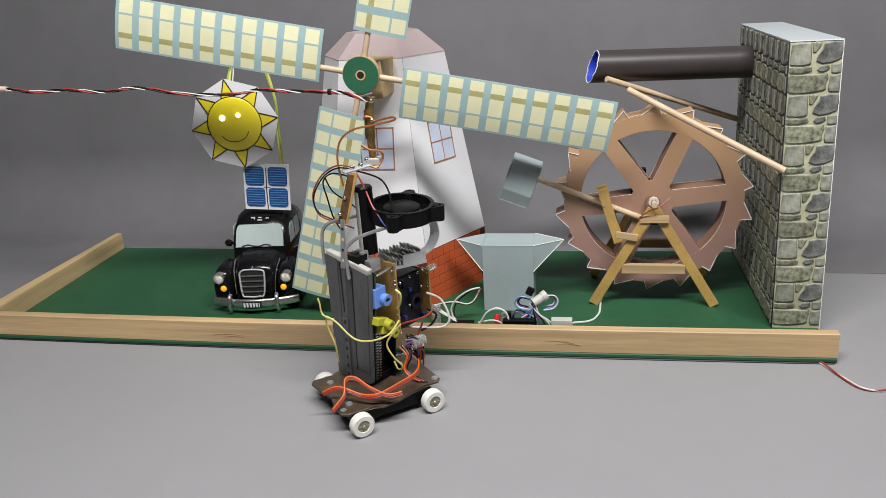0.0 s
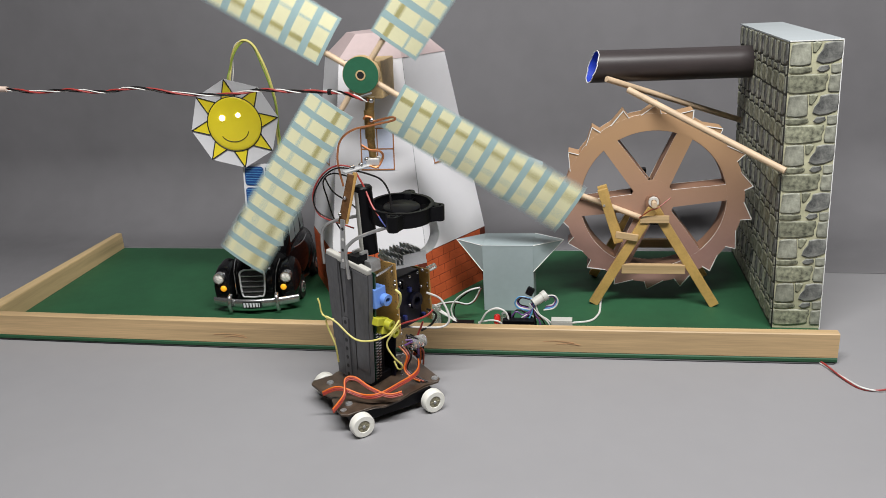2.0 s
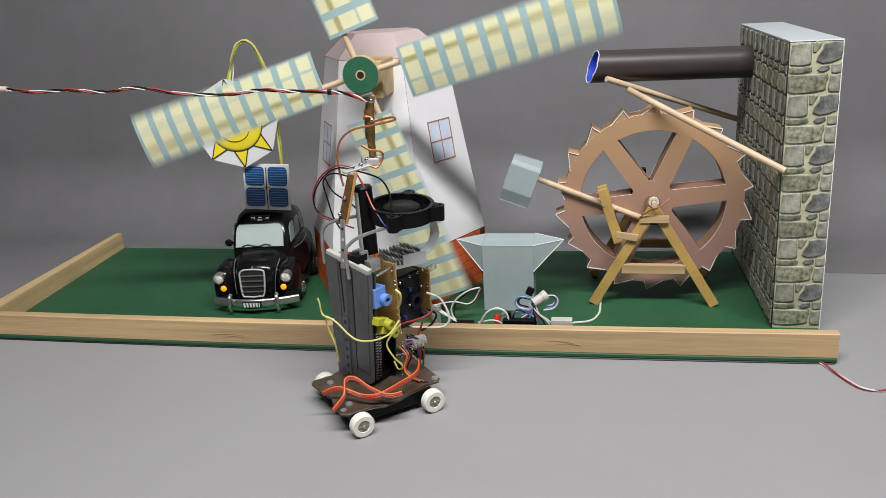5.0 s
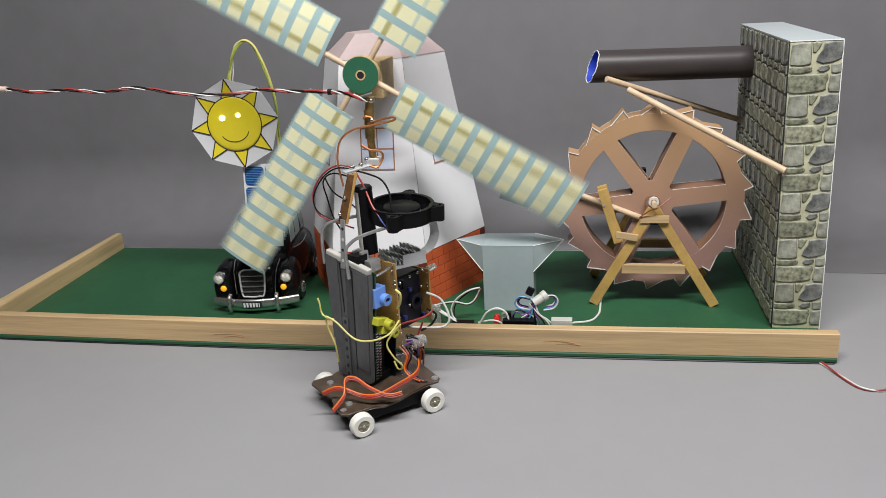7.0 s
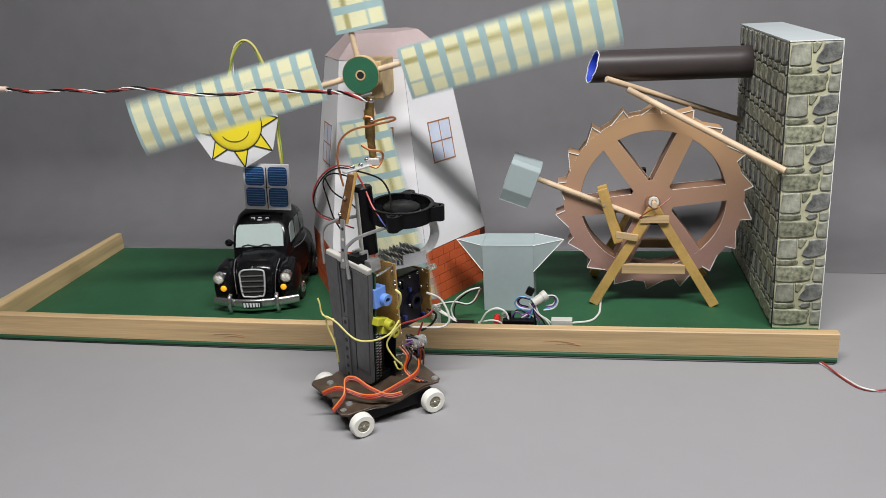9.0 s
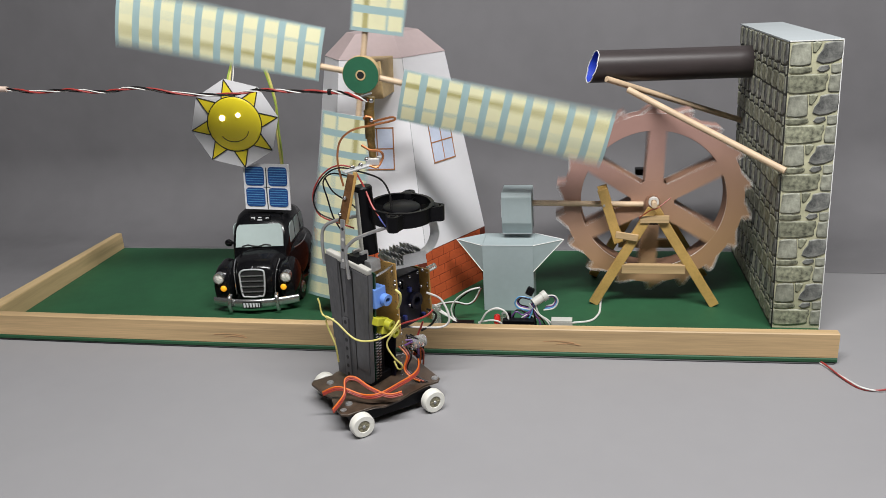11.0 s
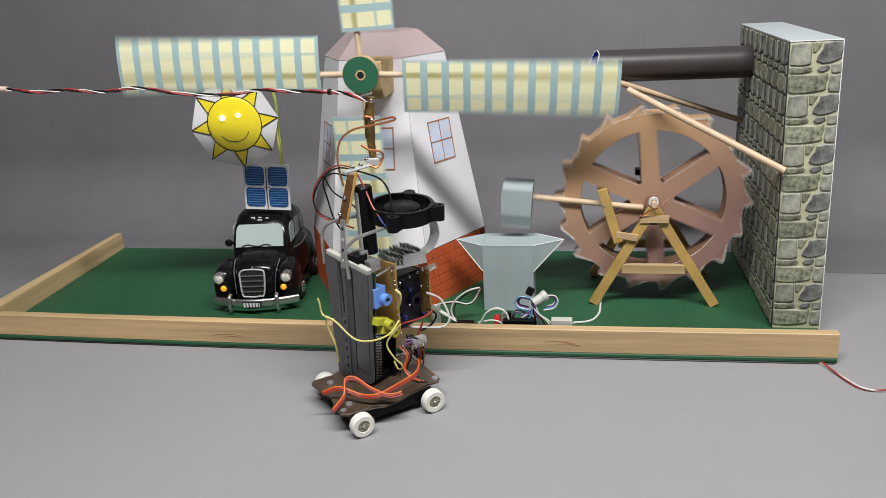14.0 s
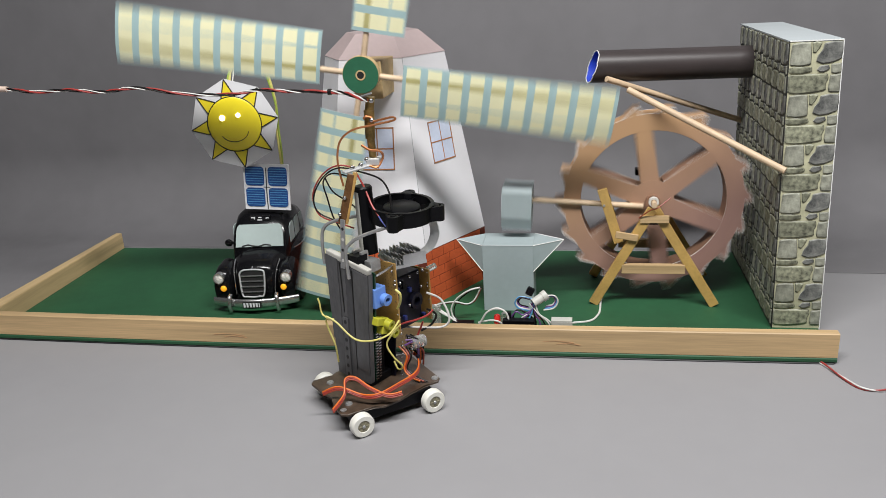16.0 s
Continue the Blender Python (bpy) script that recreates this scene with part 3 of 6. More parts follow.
def hammer():
    """Lies along -x from its pivot when level."""
    t = thing("hammer", PIVOT, "trip hammer with a blue-grey card head on a round wooden handle", "hammer")
    bm = bm_new()
    cyl(bm, (-0.0700, 0, 0.0025), (0.0355, 0, 0.0005), 0.0027, 0.0027, 14)
    part("handle", bm, STICK, t, "round wooden handle", local=True, smooth=True)
    bm = bm_new()
    w, hh, d = 0.0280, 0.0408, 0.030
    # the front card is folded: a narrow sloping top, an upright middle and an underside that slants back
    half, z0 = hh / 2, -0.0044
    fold = [(-d / 2 + 0.0022, z0 + half), (d / 2, z0 + half), (d / 2, z0 - half), (-d / 2 + 0.0048, z0 - half), (-d / 2, z0 - half + 0.0120), (-d / 2, z0 + half - 0.0042)]
    rings = [[bm.verts.new((-0.0800 + sx * w / 2, y, z)) for y, z in fold] for sx in (-1, 1)]
    for k in range(6):
        bm.faces.new((rings[0][k], rings[0][(k + 1) % 6], rings[1][(k + 1) % 6], rings[1][k]))
    bm.faces.new(rings[0][::-1])
    bm.faces.new(rings[1])
    bmesh.ops.recalc_face_normals(bm, faces=bm.faces)
    bmesh.ops.bevel(bm, geom=list(bm.edges), offset=0.0005, segments=1, affect="EDGES")
    part("head", bm, CARD_GREY, t, "blue-grey folded card head", local=True)
    bm = bm_new()
    # the first pale bar paints the highlight along the bottom edge
    box(bm, (-0.0800, -d / 2 + 0.0048, z0 - hh / 2), (w - 0.001, 0.0007, 0.0006))
    box(bm, (-0.0800 - w / 2, -d / 2, z0 + 0.006), (0.0006, 0.0006, 0.017))
    part("fold_edge", bm, CARD_TOP, t, "pale fold, with a highlight painted along the bottom edge", local=True)
    return t


def anvil():
    t = thing("anvil", (0.051, 0.097, T), "blue-grey folded card anvil with two pointed horns", "anvil")
    z, y0, y1, x0, x1 = 0.0710, 0.0790, 0.1152, 0.0270, 0.0745
    ym = (y0 + y1) / 2
    bm = bm_new()
    box(bm, ((x0 + x1) / 2, ym, (T + z) / 2), (x1 - x0, y1 - y0, z - T), bevel=0.0005)
    part("body", bm, CARD_GREY, t)
    for sx, x, tip in ((-1, x0, 0.0005), (1, x1, 0.1020)):
        bm = bm_new()
        a = [bm.verts.new(p) for p in ((x, y0, z), (x, y1, z), (tip, ym, z), (x, y0, 0.0455), (x, y1, 0.0455))]
        for f in ((0, 1, 2), (0, 2, 3), (1, 4, 2), (3, 2, 4), (0, 3, 4, 1)):
            bm.faces.new([a[i] for i in f])
        bmesh.ops.recalc_face_normals(bm, faces=bm.faces)
        part("horn", bm, CARD_GREY, t, "pointed folded card horn")
    for a, b in (((0.0005, ym, z), (x0, y0, 0.0455)), ((0.1020, ym, z), (x1, y0, 0.0455)), ((0.1020, ym, z), (x1, y0, z)), ((0.0005, ym, z), (x0, y0, z)), ((0.1020, ym, z), (x1, y1, z))):
        bm = bm_new()
        cyl(bm, a, b, 0.0004, seg=5)
        part("white_edge", bm, CARD_EDGE, t, "white cut card edge")
    bm = bm_new()
    cyl(bm, (x0, y0 + 0.0001, z), (x1, y0 + 0.0001, z), 0.0004, seg=5)
    part("fold", bm, CARD_TOP, t, "pale fold along the top")


# ---- windmill ----
MX, MY = -0.0742, 0.165
HUB = Vector((-0.0668, 0.055, 0.2340))


def hex_ring(r, z, k0=0):
    return [Vector((MX + r * math.cos(radians(60 * k + k0)), MY + r * math.sin(radians(60 * k + k0)), z)) for k in range(6)]


def windmill():
    t = thing("windmill", (MX, MY, T), "white card windmill, red brick foot, pink roof, four lattice sails", "windmill")
    zb, zt, rb, rm, rt = T, 0.241, 0.0945, 0.0930, 0.0605
    zbrick = 0.062
    # six tapered card faces, built as brick foot, white wall
    a, b, c = hex_ring(rb, zb), hex_ring(rm, zbrick), hex_ring(rt, zt)
    bm = bm_new()
    loft(bm, [a, b])
    part("foot", bm, BRICK_JOINT, t, "red brick printed foot")
    bm = bm_new()
    loft(bm, [b, c])
    part("wall", bm, MILL_WHITE, t, "white card wall")
    bm = bm_new()
    loft(bm, [hex_ring(rt + 0.0006, zt), hex_ring(0.036, 0.2625)])
    part("roof", bm, MILL_ROOF, t, "dusty pink card roof")
    # thin grey bars put the shade of the corner folds into colour
    bm = bm_new()
    for k in range(6):
        bar(bm, b[k], c[k], 0.0003, 0.0003, bevel=0)
    part("corner_fold", bm, mat("fold_shadow", (0.30, 0.30, 0.32), 0.7), t, "grey lines painted as shade along the folded corners")
    # windows on the three faces towards the front
    for k, zc, dx in ((3, 0.1595, 0.0), (4, 0.1595, 0.0033), (5, 0.1595, 0.0033)):
        p = [b[k], b[(k + 1) % 6], c[(k + 1) % 6], c[k]]
        up = ((c[k] + c[(k + 1) % 6]) - (b[k] + b[(k + 1) % 6])).normalized()
        ex = (b[(k + 1) % 6] - b[k]).normalized()
        n = ex.cross(up).normalized()
        s = (zc - zbrick) / (zt - zbrick)
        o = (b[k] + b[(k + 1) % 6]).lerp(c[k] + c[(k + 1) % 6], s) / 2 + ex * dx
        m = Matrix((ex, up, n)).transposed().to_4x4()
        m.translation = o + n * 0.0001
        w, hh = 0.0163, 0.0199
        wobj = part("window", (lambda q: (prism(q, [(-w, -hh), (w, -hh), (w, hh), (-w, hh)], m, 0.0003), q)[1])(bm_new()), WINDOW_BLUE, t, "printed pale blue window")
        bm = bm_new()
        for x0, y0, x1, y1 in ((-w, -hh, -w + 0.0012, hh), (w - 0.0012, -hh, w, hh), (-w, -hh, w, -hh + 0.0013), (-w, hh - 0.0013, w, hh), (-0.0005, -hh, 0.0005, hh), (-w, -0.0006, w, 0.0006)):
            prism(bm, [(x0, y0), (x1, y0), (x1, y1), (x0, y1)], m @ Matrix.Translation((0, 0, 0.0002)), 0.0003)
        part("window_frame", bm, WINDOW_FRAME, wobj, "brown window bars")
    # bricks on the three front faces
    me = bpy.data.meshes.new("brick")
    bm = bm_new()
    bw, bh = 0.0170, 0.0094
    prism(bm, [(0.00028, 0.00028), (bw - 0.00028, 0.00028), (bw - 0.0004, bh - 0.0004), (0.0004, bh - 0.0004)], Matrix.Identity(4), 0.0003)
    bm.to_mesh(me)
    bm.free()
    me.materials.append(BRICK)
    mh = bpy.data.meshes.new("half_brick")
    bm = bm_new()
    prism(bm, [(0.00028, 0.00028), (bw / 2 - 0.00028, 0.00028), (bw / 2 - 0.0004, bh - 0.0004), (0.0004, bh - 0.0004)], Matrix.Identity(4), 0.0003)
    bm.to_mesh(mh)
    bm.free()
    mh.materials.append(BRICK)
    inv = to_world(t).inverted()
    for k in (3, 4, 5):
        ex = (a[(k + 1) % 6] - a[k]).normalized()
        up = ((b[k] + b[(k + 1) % 6]) - (a[k] + a[(k + 1) % 6])).normalized()
        n = ex.cross(up).normalized()
        length = (b[(k + 1) % 6] - b[k]).length
        for r in range(6):
            x = 0.0
            first = r % 2 == 1
            while x + bw / 2 <= length:
                half = first or x + bw > length
                m = Matrix((ex, up, n)).transposed().to_4x4()
                m.translation = a[k] + ex * (x + 0.0003) + up * (r * bh + 0.0001)
                ob = new("brick", mh if half else me)
                ob.parent = t
                ob.matrix_basis = inv @ m
                x += bw / 2 if half else bw
                first = False
    # bearing block between wall and rotor
    bm = bm_new()
    box(bm, (MX + 0.0085, 0.0925, 0.2270), (0.026, 0.050, 0.032), bevel=0.0008)
    part("bearing_block", bm, CORK, t, "plywood bearing block")
    bm = bm_new()
    cyl(bm, (HUB.x, HUB.y + 0.004, HUB.z), (HUB.x, 0.07, HUB.z), 0.006, seg=16)
    part("shaft", bm, STICK, t)
    # rotor
    bm = bm_new()
    cyl(bm, (0, -0.0040, 0), (0, 0.0035, 0), 0.0158, seg=40)
    rotor = part("rotor", bm, CORK, t, "round wooden rotor hub", local=True, smooth=True)
    rotor.location = HUB - Vector((MX, MY, T))
    bm = bm_new()
    ring(bm, (0, -0.0046, 0), (0, -0.0040, 0), 0.0040, 0.0154, 40)
    part("hub_plate", bm, HUB_GREEN, rotor, "dark green hub plate", local=True)
    bm = bm_new()
    ring(bm, (0, -0.0050, 0), (0, -0.0040, 0), 0.0031, 0.0043, 24)
    part("bush", bm, CORK, rotor, "pale bush", local=True)
    bm = bm_new()
    cyl(bm, (0, -0.0047, 0), (0, -0.0042, 0), 0.0032, seg=16)
    part("bore", bm, INK, rotor, "black bore", local=True)
    for s in range(4):
        q = Matrix.Rotation(-radians(90 * s + (1.7, -1.0, 1.6, -2.4)[s]), 4, "Y")
        bm = bm_new()
        cyl(bm, (0.012, 0.0005, 0), (0.2160, 0.0005, 0), 0.0026, 0.0022, 12)
        bm.transform(q)
        part("rod", bm, STICK, rotor, "round wooden rod", local=True, smooth=True)
        bm = bm_new()
        x0, x1, z0, z1 = 0.0358, 0.2170, -0.0320, 0.0122

        def camber(z):
            return -0.0030 + 9.0 * z * z * (0.6 if z > 0 else 0.45)
        cells = [(z0, -0.0304), (-0.0304, -0.0188), (-0.0188, -0.0172), (-0.0172, -0.0023), (-0.0023, 0.0023), (0.0023, 0.0106), (0.0106, z1)]
        pitch = (x1 - x0) / 10
        xs = [x0]
        for i in range(10):
            xs += [x0 + pitch * (i + 0.17), x0 + pitch * (i + 0.83)]
        xs.append(x1)
        zs = [c0 for c0, c1 in cells] + [z1]
        for lay, dy in ((0, 0.0), (1, 0.0004)):
            grid = [[bm.verts.new((x, camber(z) + dy, z)) for z in zs] for x in xs]
            for i in range(len(xs) - 1):
                for j in range(len(zs) - 1):
                    f = bm.faces.new((grid[i][j], grid[i + 1][j], grid[i + 1][j + 1], grid[i][j + 1]))
                    cell = i % 2 == 1 and j in (1, 3, 4, 5)
                    f.material_index = (2 if lay else 0) if not cell or lay else 1
                    # middle squares carry the painted shade of the rod behind
                    if cell and j == 4 and not lay:
                        f.material_index = 3
            if lay == 0:
                front_grid = grid
        # rim of the paper
        loop0 = [front_grid[i][0] for i in range(len(xs))] + [front_grid[-1][j] for j in range(1, len(zs))] + [front_grid[i][-1] for i in range(len(xs) - 2, -1, -1)] + [front_grid[0][j] for j in range(len(zs) - 2, 0, -1)]
        loop1 = [grid[i][0] for i in range(len(xs))] + [grid[-1][j] for j in range(1, len(zs))] + [grid[i][-1] for i in range(len(xs) - 2, -1, -1)] + [grid[0][j] for j in range(len(zs) - 2, 0, -1)]
        for k in range(len(loop0)):
            f = bm.faces.new((loop0[k], loop0[(k + 1) % len(loop0)], loop1[(k + 1) % len(loop0)], loop1[k]))
            f.material_index = 2
        bm.transform(q)
        bmesh.ops.recalc_face_normals(bm, faces=bm.faces)
        part("sail", bm, [SAIL_BLUE, SAIL_YELLOW, CARD_EDGE, SAIL_ROD_SHADE], rotor, "light blue paper sail printed with pale yellow squares", local=True, smooth=True)
    return t, rotor


# ---- sun ----
def sun_sign():
    c = Vector((-0.2168, 0.1130, 0.1840))
    t = thing("sun_sign", c, "smiling yellow sun dome on a white octagonal card, hung on wires", "sign")
    # the card faces the front, a little turned
    m = Matrix.Translation(c) @ Matrix.Rotation(radians(7), 4, "Z") @ Matrix(((1, 0, 0, 0), (0, 0, -1, 0), (0, 1, 0, 0), (0, 0, 0, 1)))
    R8 = 0.0442
    oct_pts = [(R8 * math.cos(radians(45 * k + 96.0)), R8 * math.sin(radians(45 * k + 96.0))) for k in range(8)]
    bm = bm_new()
    prism(bm, oct_pts, m @ Matrix.Translation((0, 0, -0.0006)), 0.0006)
    part("card", bm, CARD_WHITE, t, "white octagonal card")
    r = 0.0266
    for k in range(8):
        a = radians(45 * k + 96.0)
        d = 0.26
        tri = [(R8 * 0.99 * math.cos(a), R8 * 0.99 * math.sin(a)), ((r + 0.0005) * math.cos(a + d), (r + 0.0005) * math.sin(a + d)), ((r + 0.0005) * math.cos(a - d), (r + 0.0005) * math.sin(a - d))]
        bm = bm_new()
        prism(bm, tri[::-1], m, 0.0003)
        ray = part("ray", bm, SUN_YELLOW, t, "yellow triangular ray")
        bm = bm_new()
        for i in (0, 2):
            p, q = m @ Vector((*tri[i], 0.0004)), m @ Vector((*tri[(i + 1) % 3], 0.0004))
            cyl(bm, p, q, 0.00055, seg=5)
        part("outline", bm, INK, ray)
    bm = bm_new()
    rows = []
    for j in range(9):
        rad = r * math.cos(radians(j * 10.6))
        h = 0.0026 * math.sin(radians(j * 10.6))
        rows.append([bm.verts.new(m @ Vector((rad * math.cos(k * math.tau / 48), rad * math.sin(k * math.tau / 48), h + 0.0003))) for k in range(48)])
    for u, v in zip(rows, rows[1:]):
        for k in range(48):
            bm.faces.new((u[k], u[(k + 1) % 48], v[(k + 1) % 48], v[k]))
    bm.faces.new(rows[-1])
    part("dome", bm, SUN_YELLOW, t, "glossy yellow dome", smooth=True)
    bm = bm_new()
    wire(bm, [m @ Vector(((r + 0.0002) * math.cos(k * math.tau / 48), (r + 0.0002) * math.sin(k * math.tau / 48), 0.0005)) for k in range(49)], 0.0005, 5, straight=True)
    part("outline", bm, INK, t, "black outline")

    def on_dome(x, y, up=0.0):
        rr = min(1.0, math.hypot(x, y) / r)
        return m @ Vector((x, y, 0.0003 + 0.0026 * math.sqrt(max(0, 1 - rr * rr)) + up))
    bm = bm_new()
    arc = [(0.0138 * math.sin(radians(a)), -0.0066 - 0.0104 * math.cos(radians(a))) for a in range(-75, 76, 15)]
    tilt = radians(8)
    wire(bm, [on_dome(x * math.cos(tilt) - y * math.sin(tilt) - 0.001, x * math.sin(tilt) + y * math.cos(tilt), 0.0001) for x, y in arc], 0.00042, 5)
    part("smile", bm, INK, t, "black smile")
    for x, y, size in ((-0.0106, 0.0068, 0.0029), (0.0054, 0.0090, 0.0024)):
        bm = bm_new()
        ball(bm, on_dome(x, y), size, 14)
        part("eye_lamp", bm, LED_WHITE, t, "lit white lamp", smooth=True)
    # two twisted wires rise behind the card, arch over and drop to the board
    arch = [(-0.2179, 0.1180, 0.2071), (-0.2184, 0.1180, 0.2227), (-0.2192, 0.1260, 0.2342), (-0.2148, 0.1260, 0.2490), (-0.2083, 0.1260, 0.2586), (-0.2002, 0.1260, 0.2618), (-0.1916, 0.1260, 0.2556), (-0.1841, 0.1260, 0.2379),
            (-0.1793, 0.1260, 0.2193), (-0.1770, 0.1260, 0.1973), (-0.1793, 0.1260, 0.1750), (-0.1776, 0.1220, 0.1536), (-0.1785, 0.1240, 0.1300), (-0.1800, 0.1260, 0.1100), (-0.1820, 0.1270, 0.0945)]
    line = smooth_line(arch, 6)
    for k, (mm, r, amp) in enumerate(((W_YELLOW, 0.00125, 0.0), (W_GREEN, 0.00095, 0.0021), (W_WHITE, 0.0006, 0.0034))):
        bm = bm_new()
        pts = [Vector(p) + amp * Vector((math.cos(i * 0.16 + k * 2.6), 0.5 * math.sin(i * 0.16 + k * 2.6), 0.4 * math.sin(i * 0.13 + k))) for i, p in enumerate(line)]
        if k == 2:
            pts = pts[:30]
        wire(bm, pts, r, n=2)
        part("wire", bm, mm, t, ("yellow wire", "green wire", "white wire")[k], smooth=True)


# ---- taxi ----
def taxi():
    t = thing("toy_taxi", (-0.1990, 0.0675, T), "glossy black toy London taxi with chrome grille and bumper", "toy car", rz=7.0)
    # local: x across, y towards the rear, z up; nose at y = 0

    def section(y, w, z0, z1, e=3.0, n=28, x=0.0):
        zc, h = (z0 + z1) / 2, (z1 - z0) / 2
        out = []
        for k in range(n):
            a = math.tau * k / n
            c, s = math.cos(a), math.sin(a)
            out.append(Vector((x + w * math.copysign(abs(c) ** (2 / e), c), y, zc + h * math.copysign(abs(s) ** (2 / e), s))))
        return out
    bm = bm_new()
    loft(bm, [section(0.0025, 0.017, 0.010, 0.041), section(0.006, 0.0205, 0.008, 0.046), section(0.014, 0.0235, 0.008, 0.0505), section(0.026, 0.027, 0.008, 0.0535), section(0.038, 0.031, 0.008, 0.0570),
              section(0.055, 0.0372, 0.006, 0.0565), section(0.085, 0.0380, 0.006, 0.0570), section(0.112, 0.0355, 0.008, 0.0550), section(0.126, 0.029, 0.012, 0.045)])
    loft(bm, [section(0.031, 0.0270, 0.035, 0.0530, 4), section(0.037, 0.0290, 0.033, 0.0655, 4), section(0.044, 0.0292, 0.033, 0.0785, 4), section(0.052, 0.0292, 0.033, 0.0850, 3.8), section(0.058, 0.0294, 0.033, 0.0888, 3.8),
              section(0.084, 0.0294, 0.033, 0.0888, 3.8), section(0.104, 0.0284, 0.033, 0.0815, 3.8), section(0.116, 0.0262, 0.033, 0.0690, 3.8), section(0.122, 0.022, 0.033, 0.054, 3.8)])
    part("body", bm, TAXI_BLACK, t, "glossy black body", local=True, smooth=True)
    for sx in (-1, 1):
        bm = bm_new()
        loft(bm, [section(-0.002, 0.0062, 0.011, 0.036, 2.4, 20, sx * 0.0335), section(0.002, 0.0092, 0.009, 0.0425, 2.4, 20, sx * 0.0325), section(0.012, 0.0108, 0.010, 0.0465, 2.4, 20, sx * 0.0315), section(0.026, 0.0104, 0.014, 0.0475, 2.4, 20, sx * 0.0312),
                  section(0.038, 0.0075, 0.011, 0.036, 2.4, 20, sx * 0.0310), section(0.052, 0.005, 0.008, 0.020, 2.4, 20, sx * 0.0325), section(0.075, 0.004, 0.006, 0.012, 2.4, 20, sx * 0.0330)])
        part("front_wing", bm, TAXI_BLACK, t, "rounded black wing", local=True, smooth=True)
        bm = bm_new()
        loft(bm, [section(0.076, 0.004, 0.010, 0.020, 2.4, 20, sx * 0.0325), section(0.086, 0.0075, 0.012, 0.034, 2.4, 20, sx * 0.0315), section(0.098, 0.0080, 0.012, 0.040, 2.4, 20, sx * 0.0310), section(0.112, 0.0070, 0.012, 0.036, 2.4, 20, sx * 0.0300), section(0.120, 0.004, 0.014, 0.024, 2.4, 20, sx * 0.0290)])
        part("rear_wing", bm, TAXI_BLACK, t, "rounded black wing", local=True, smooth=True)
        for y in (0.030, 0.098):
            bm = bm_new()
            cyl(bm, (sx * 0.0315, y, 0.0125), (sx * 0.0400, y, 0.0125), 0.0125, 0.0118, 28)
            wheel = part("wheel", bm, RUBBER, t, "black tyre", local=True, smooth=True)
            bm = bm_new()
            cyl(bm, (sx * 0.0396, y, 0.0125), (sx * 0.0412, y, 0.0125), 0.0068, 0.0055, 24)
            for k in range(8):
                a = math.tau * k / 8
                ball(bm, (sx * 0.0408, y + 0.0048 * math.cos(a), 0.0125 + 0.0048 * math.sin(a)), 0.0009, 6)
            part("hubcap", bm, CHROME, wheel, "chrome hubcap", local=True, smooth=True)
        # lamps
        bm = bm_new()
        ring(bm, (sx * 0.0335, -0.0050, 0.0369), (sx * 0.0335, 0.003, 0.0369), 0.0046, 0.0054, 24)
        lamp = part("headlamp", bm, CHROME, t, "chrome headlamp rim", local=True, smooth=True)
        bm = bm_new()
        ball(bm, (sx * 0.0335, -0.0032, 0.0369), 0.0047, 18, 0, (1, 0.45, 1))
        part("lens", bm, HEADLAMP, lamp, "bright headlamp glass", local=True, smooth=True)
        bm = bm_new()
        ball(bm, (sx * 0.0300, -0.0042, 0.0264), 0.0031, 14, 0, (1, 0.6, 1))
        part("indicator", bm, AMBER, t, "lit amber indicator", local=True, smooth=True)
        # bumper overrider
        bm = bm_new()
        wire(bm, [(sx * 0.0238, -0.0095, 0.0052), (sx * 0.0238, -0.0122, 0.0105), (sx * 0.0236, -0.0112, 0.0180), (sx * 0.0230, -0.0070, 0.0205)], 0.0021, 10)
        part("overrider", bm, CHROME, t, "chrome overrider", local=True, smooth=True)
        bm = bm_new()
        wire(bm, [(sx * 0.0195, 0.001, 0.018), (sx * 0.0200, 0.003, 0.028), (sx * 0.0215, 0.008, 0.040), (sx * 0.0228, 0.020, 0.0475)], 0.0005, 6)
        part("wing_seam", bm, CHROME, t, "thin bright seam", local=True)
        # side windows
        for y0, y1, s in ((0.0440, 0.0620, 0.0), (0.0650, 0.0830, 0.0), (0.0860, 0.1000, 0.0)):
            bm = bm_new()
            m = Matrix(((0, 0, sx, sx * (0.0288 if y0 < 0.08 else 0.0284)), (1, 0, 0, 0), (0, 1, 0, 0), (0, 0, 0, 1)))
            top = 0.0750 if y0 < 0.08 else 0.0735
            c = 0.0025
            prism(bm, [(y0, 0.0560), (y1, 0.0560), (y1, top - c * 1.6), (y1 - c, top), (y0 + c + (0.003 if y0 < 0.05 else 0), top), (y0 + (0.001 if y0 < 0.05 else 0), top - c)], m, 0.0006)
            bmesh.ops.recalc_face_normals(bm, faces=bm.faces)
            part("side_window", bm, GLASS_PALE, t, "pale grey painted side window", local=True)
    # windscreen
    bm = bm_new()
    o, up = Vector((0, 0.0345, 0.0558)), Vector((0, 0.0100, 0.0236)).normalized()
    m = Matrix((Vector((1, 0, 0)), up, Vector((1, 0, 0)).cross(up))).transposed().to_4x4()
    m.translation = o + Vector((0, -0.0010, 0))
    prism(bm, [(-0.0246, 0.0), (0.0246, 0.0), (0.0242, 0.014), (0.0228, 0.0205), (0.0205, 0.0230), (-0.0205, 0.0230), (-0.0228, 0.0205), (-0.0242, 0.014)], m, 0.0016)
    screen = part("windscreen", bm, GLASS_PALE, t, "pale painted windscreen", local=True)
    bm = bm_new()
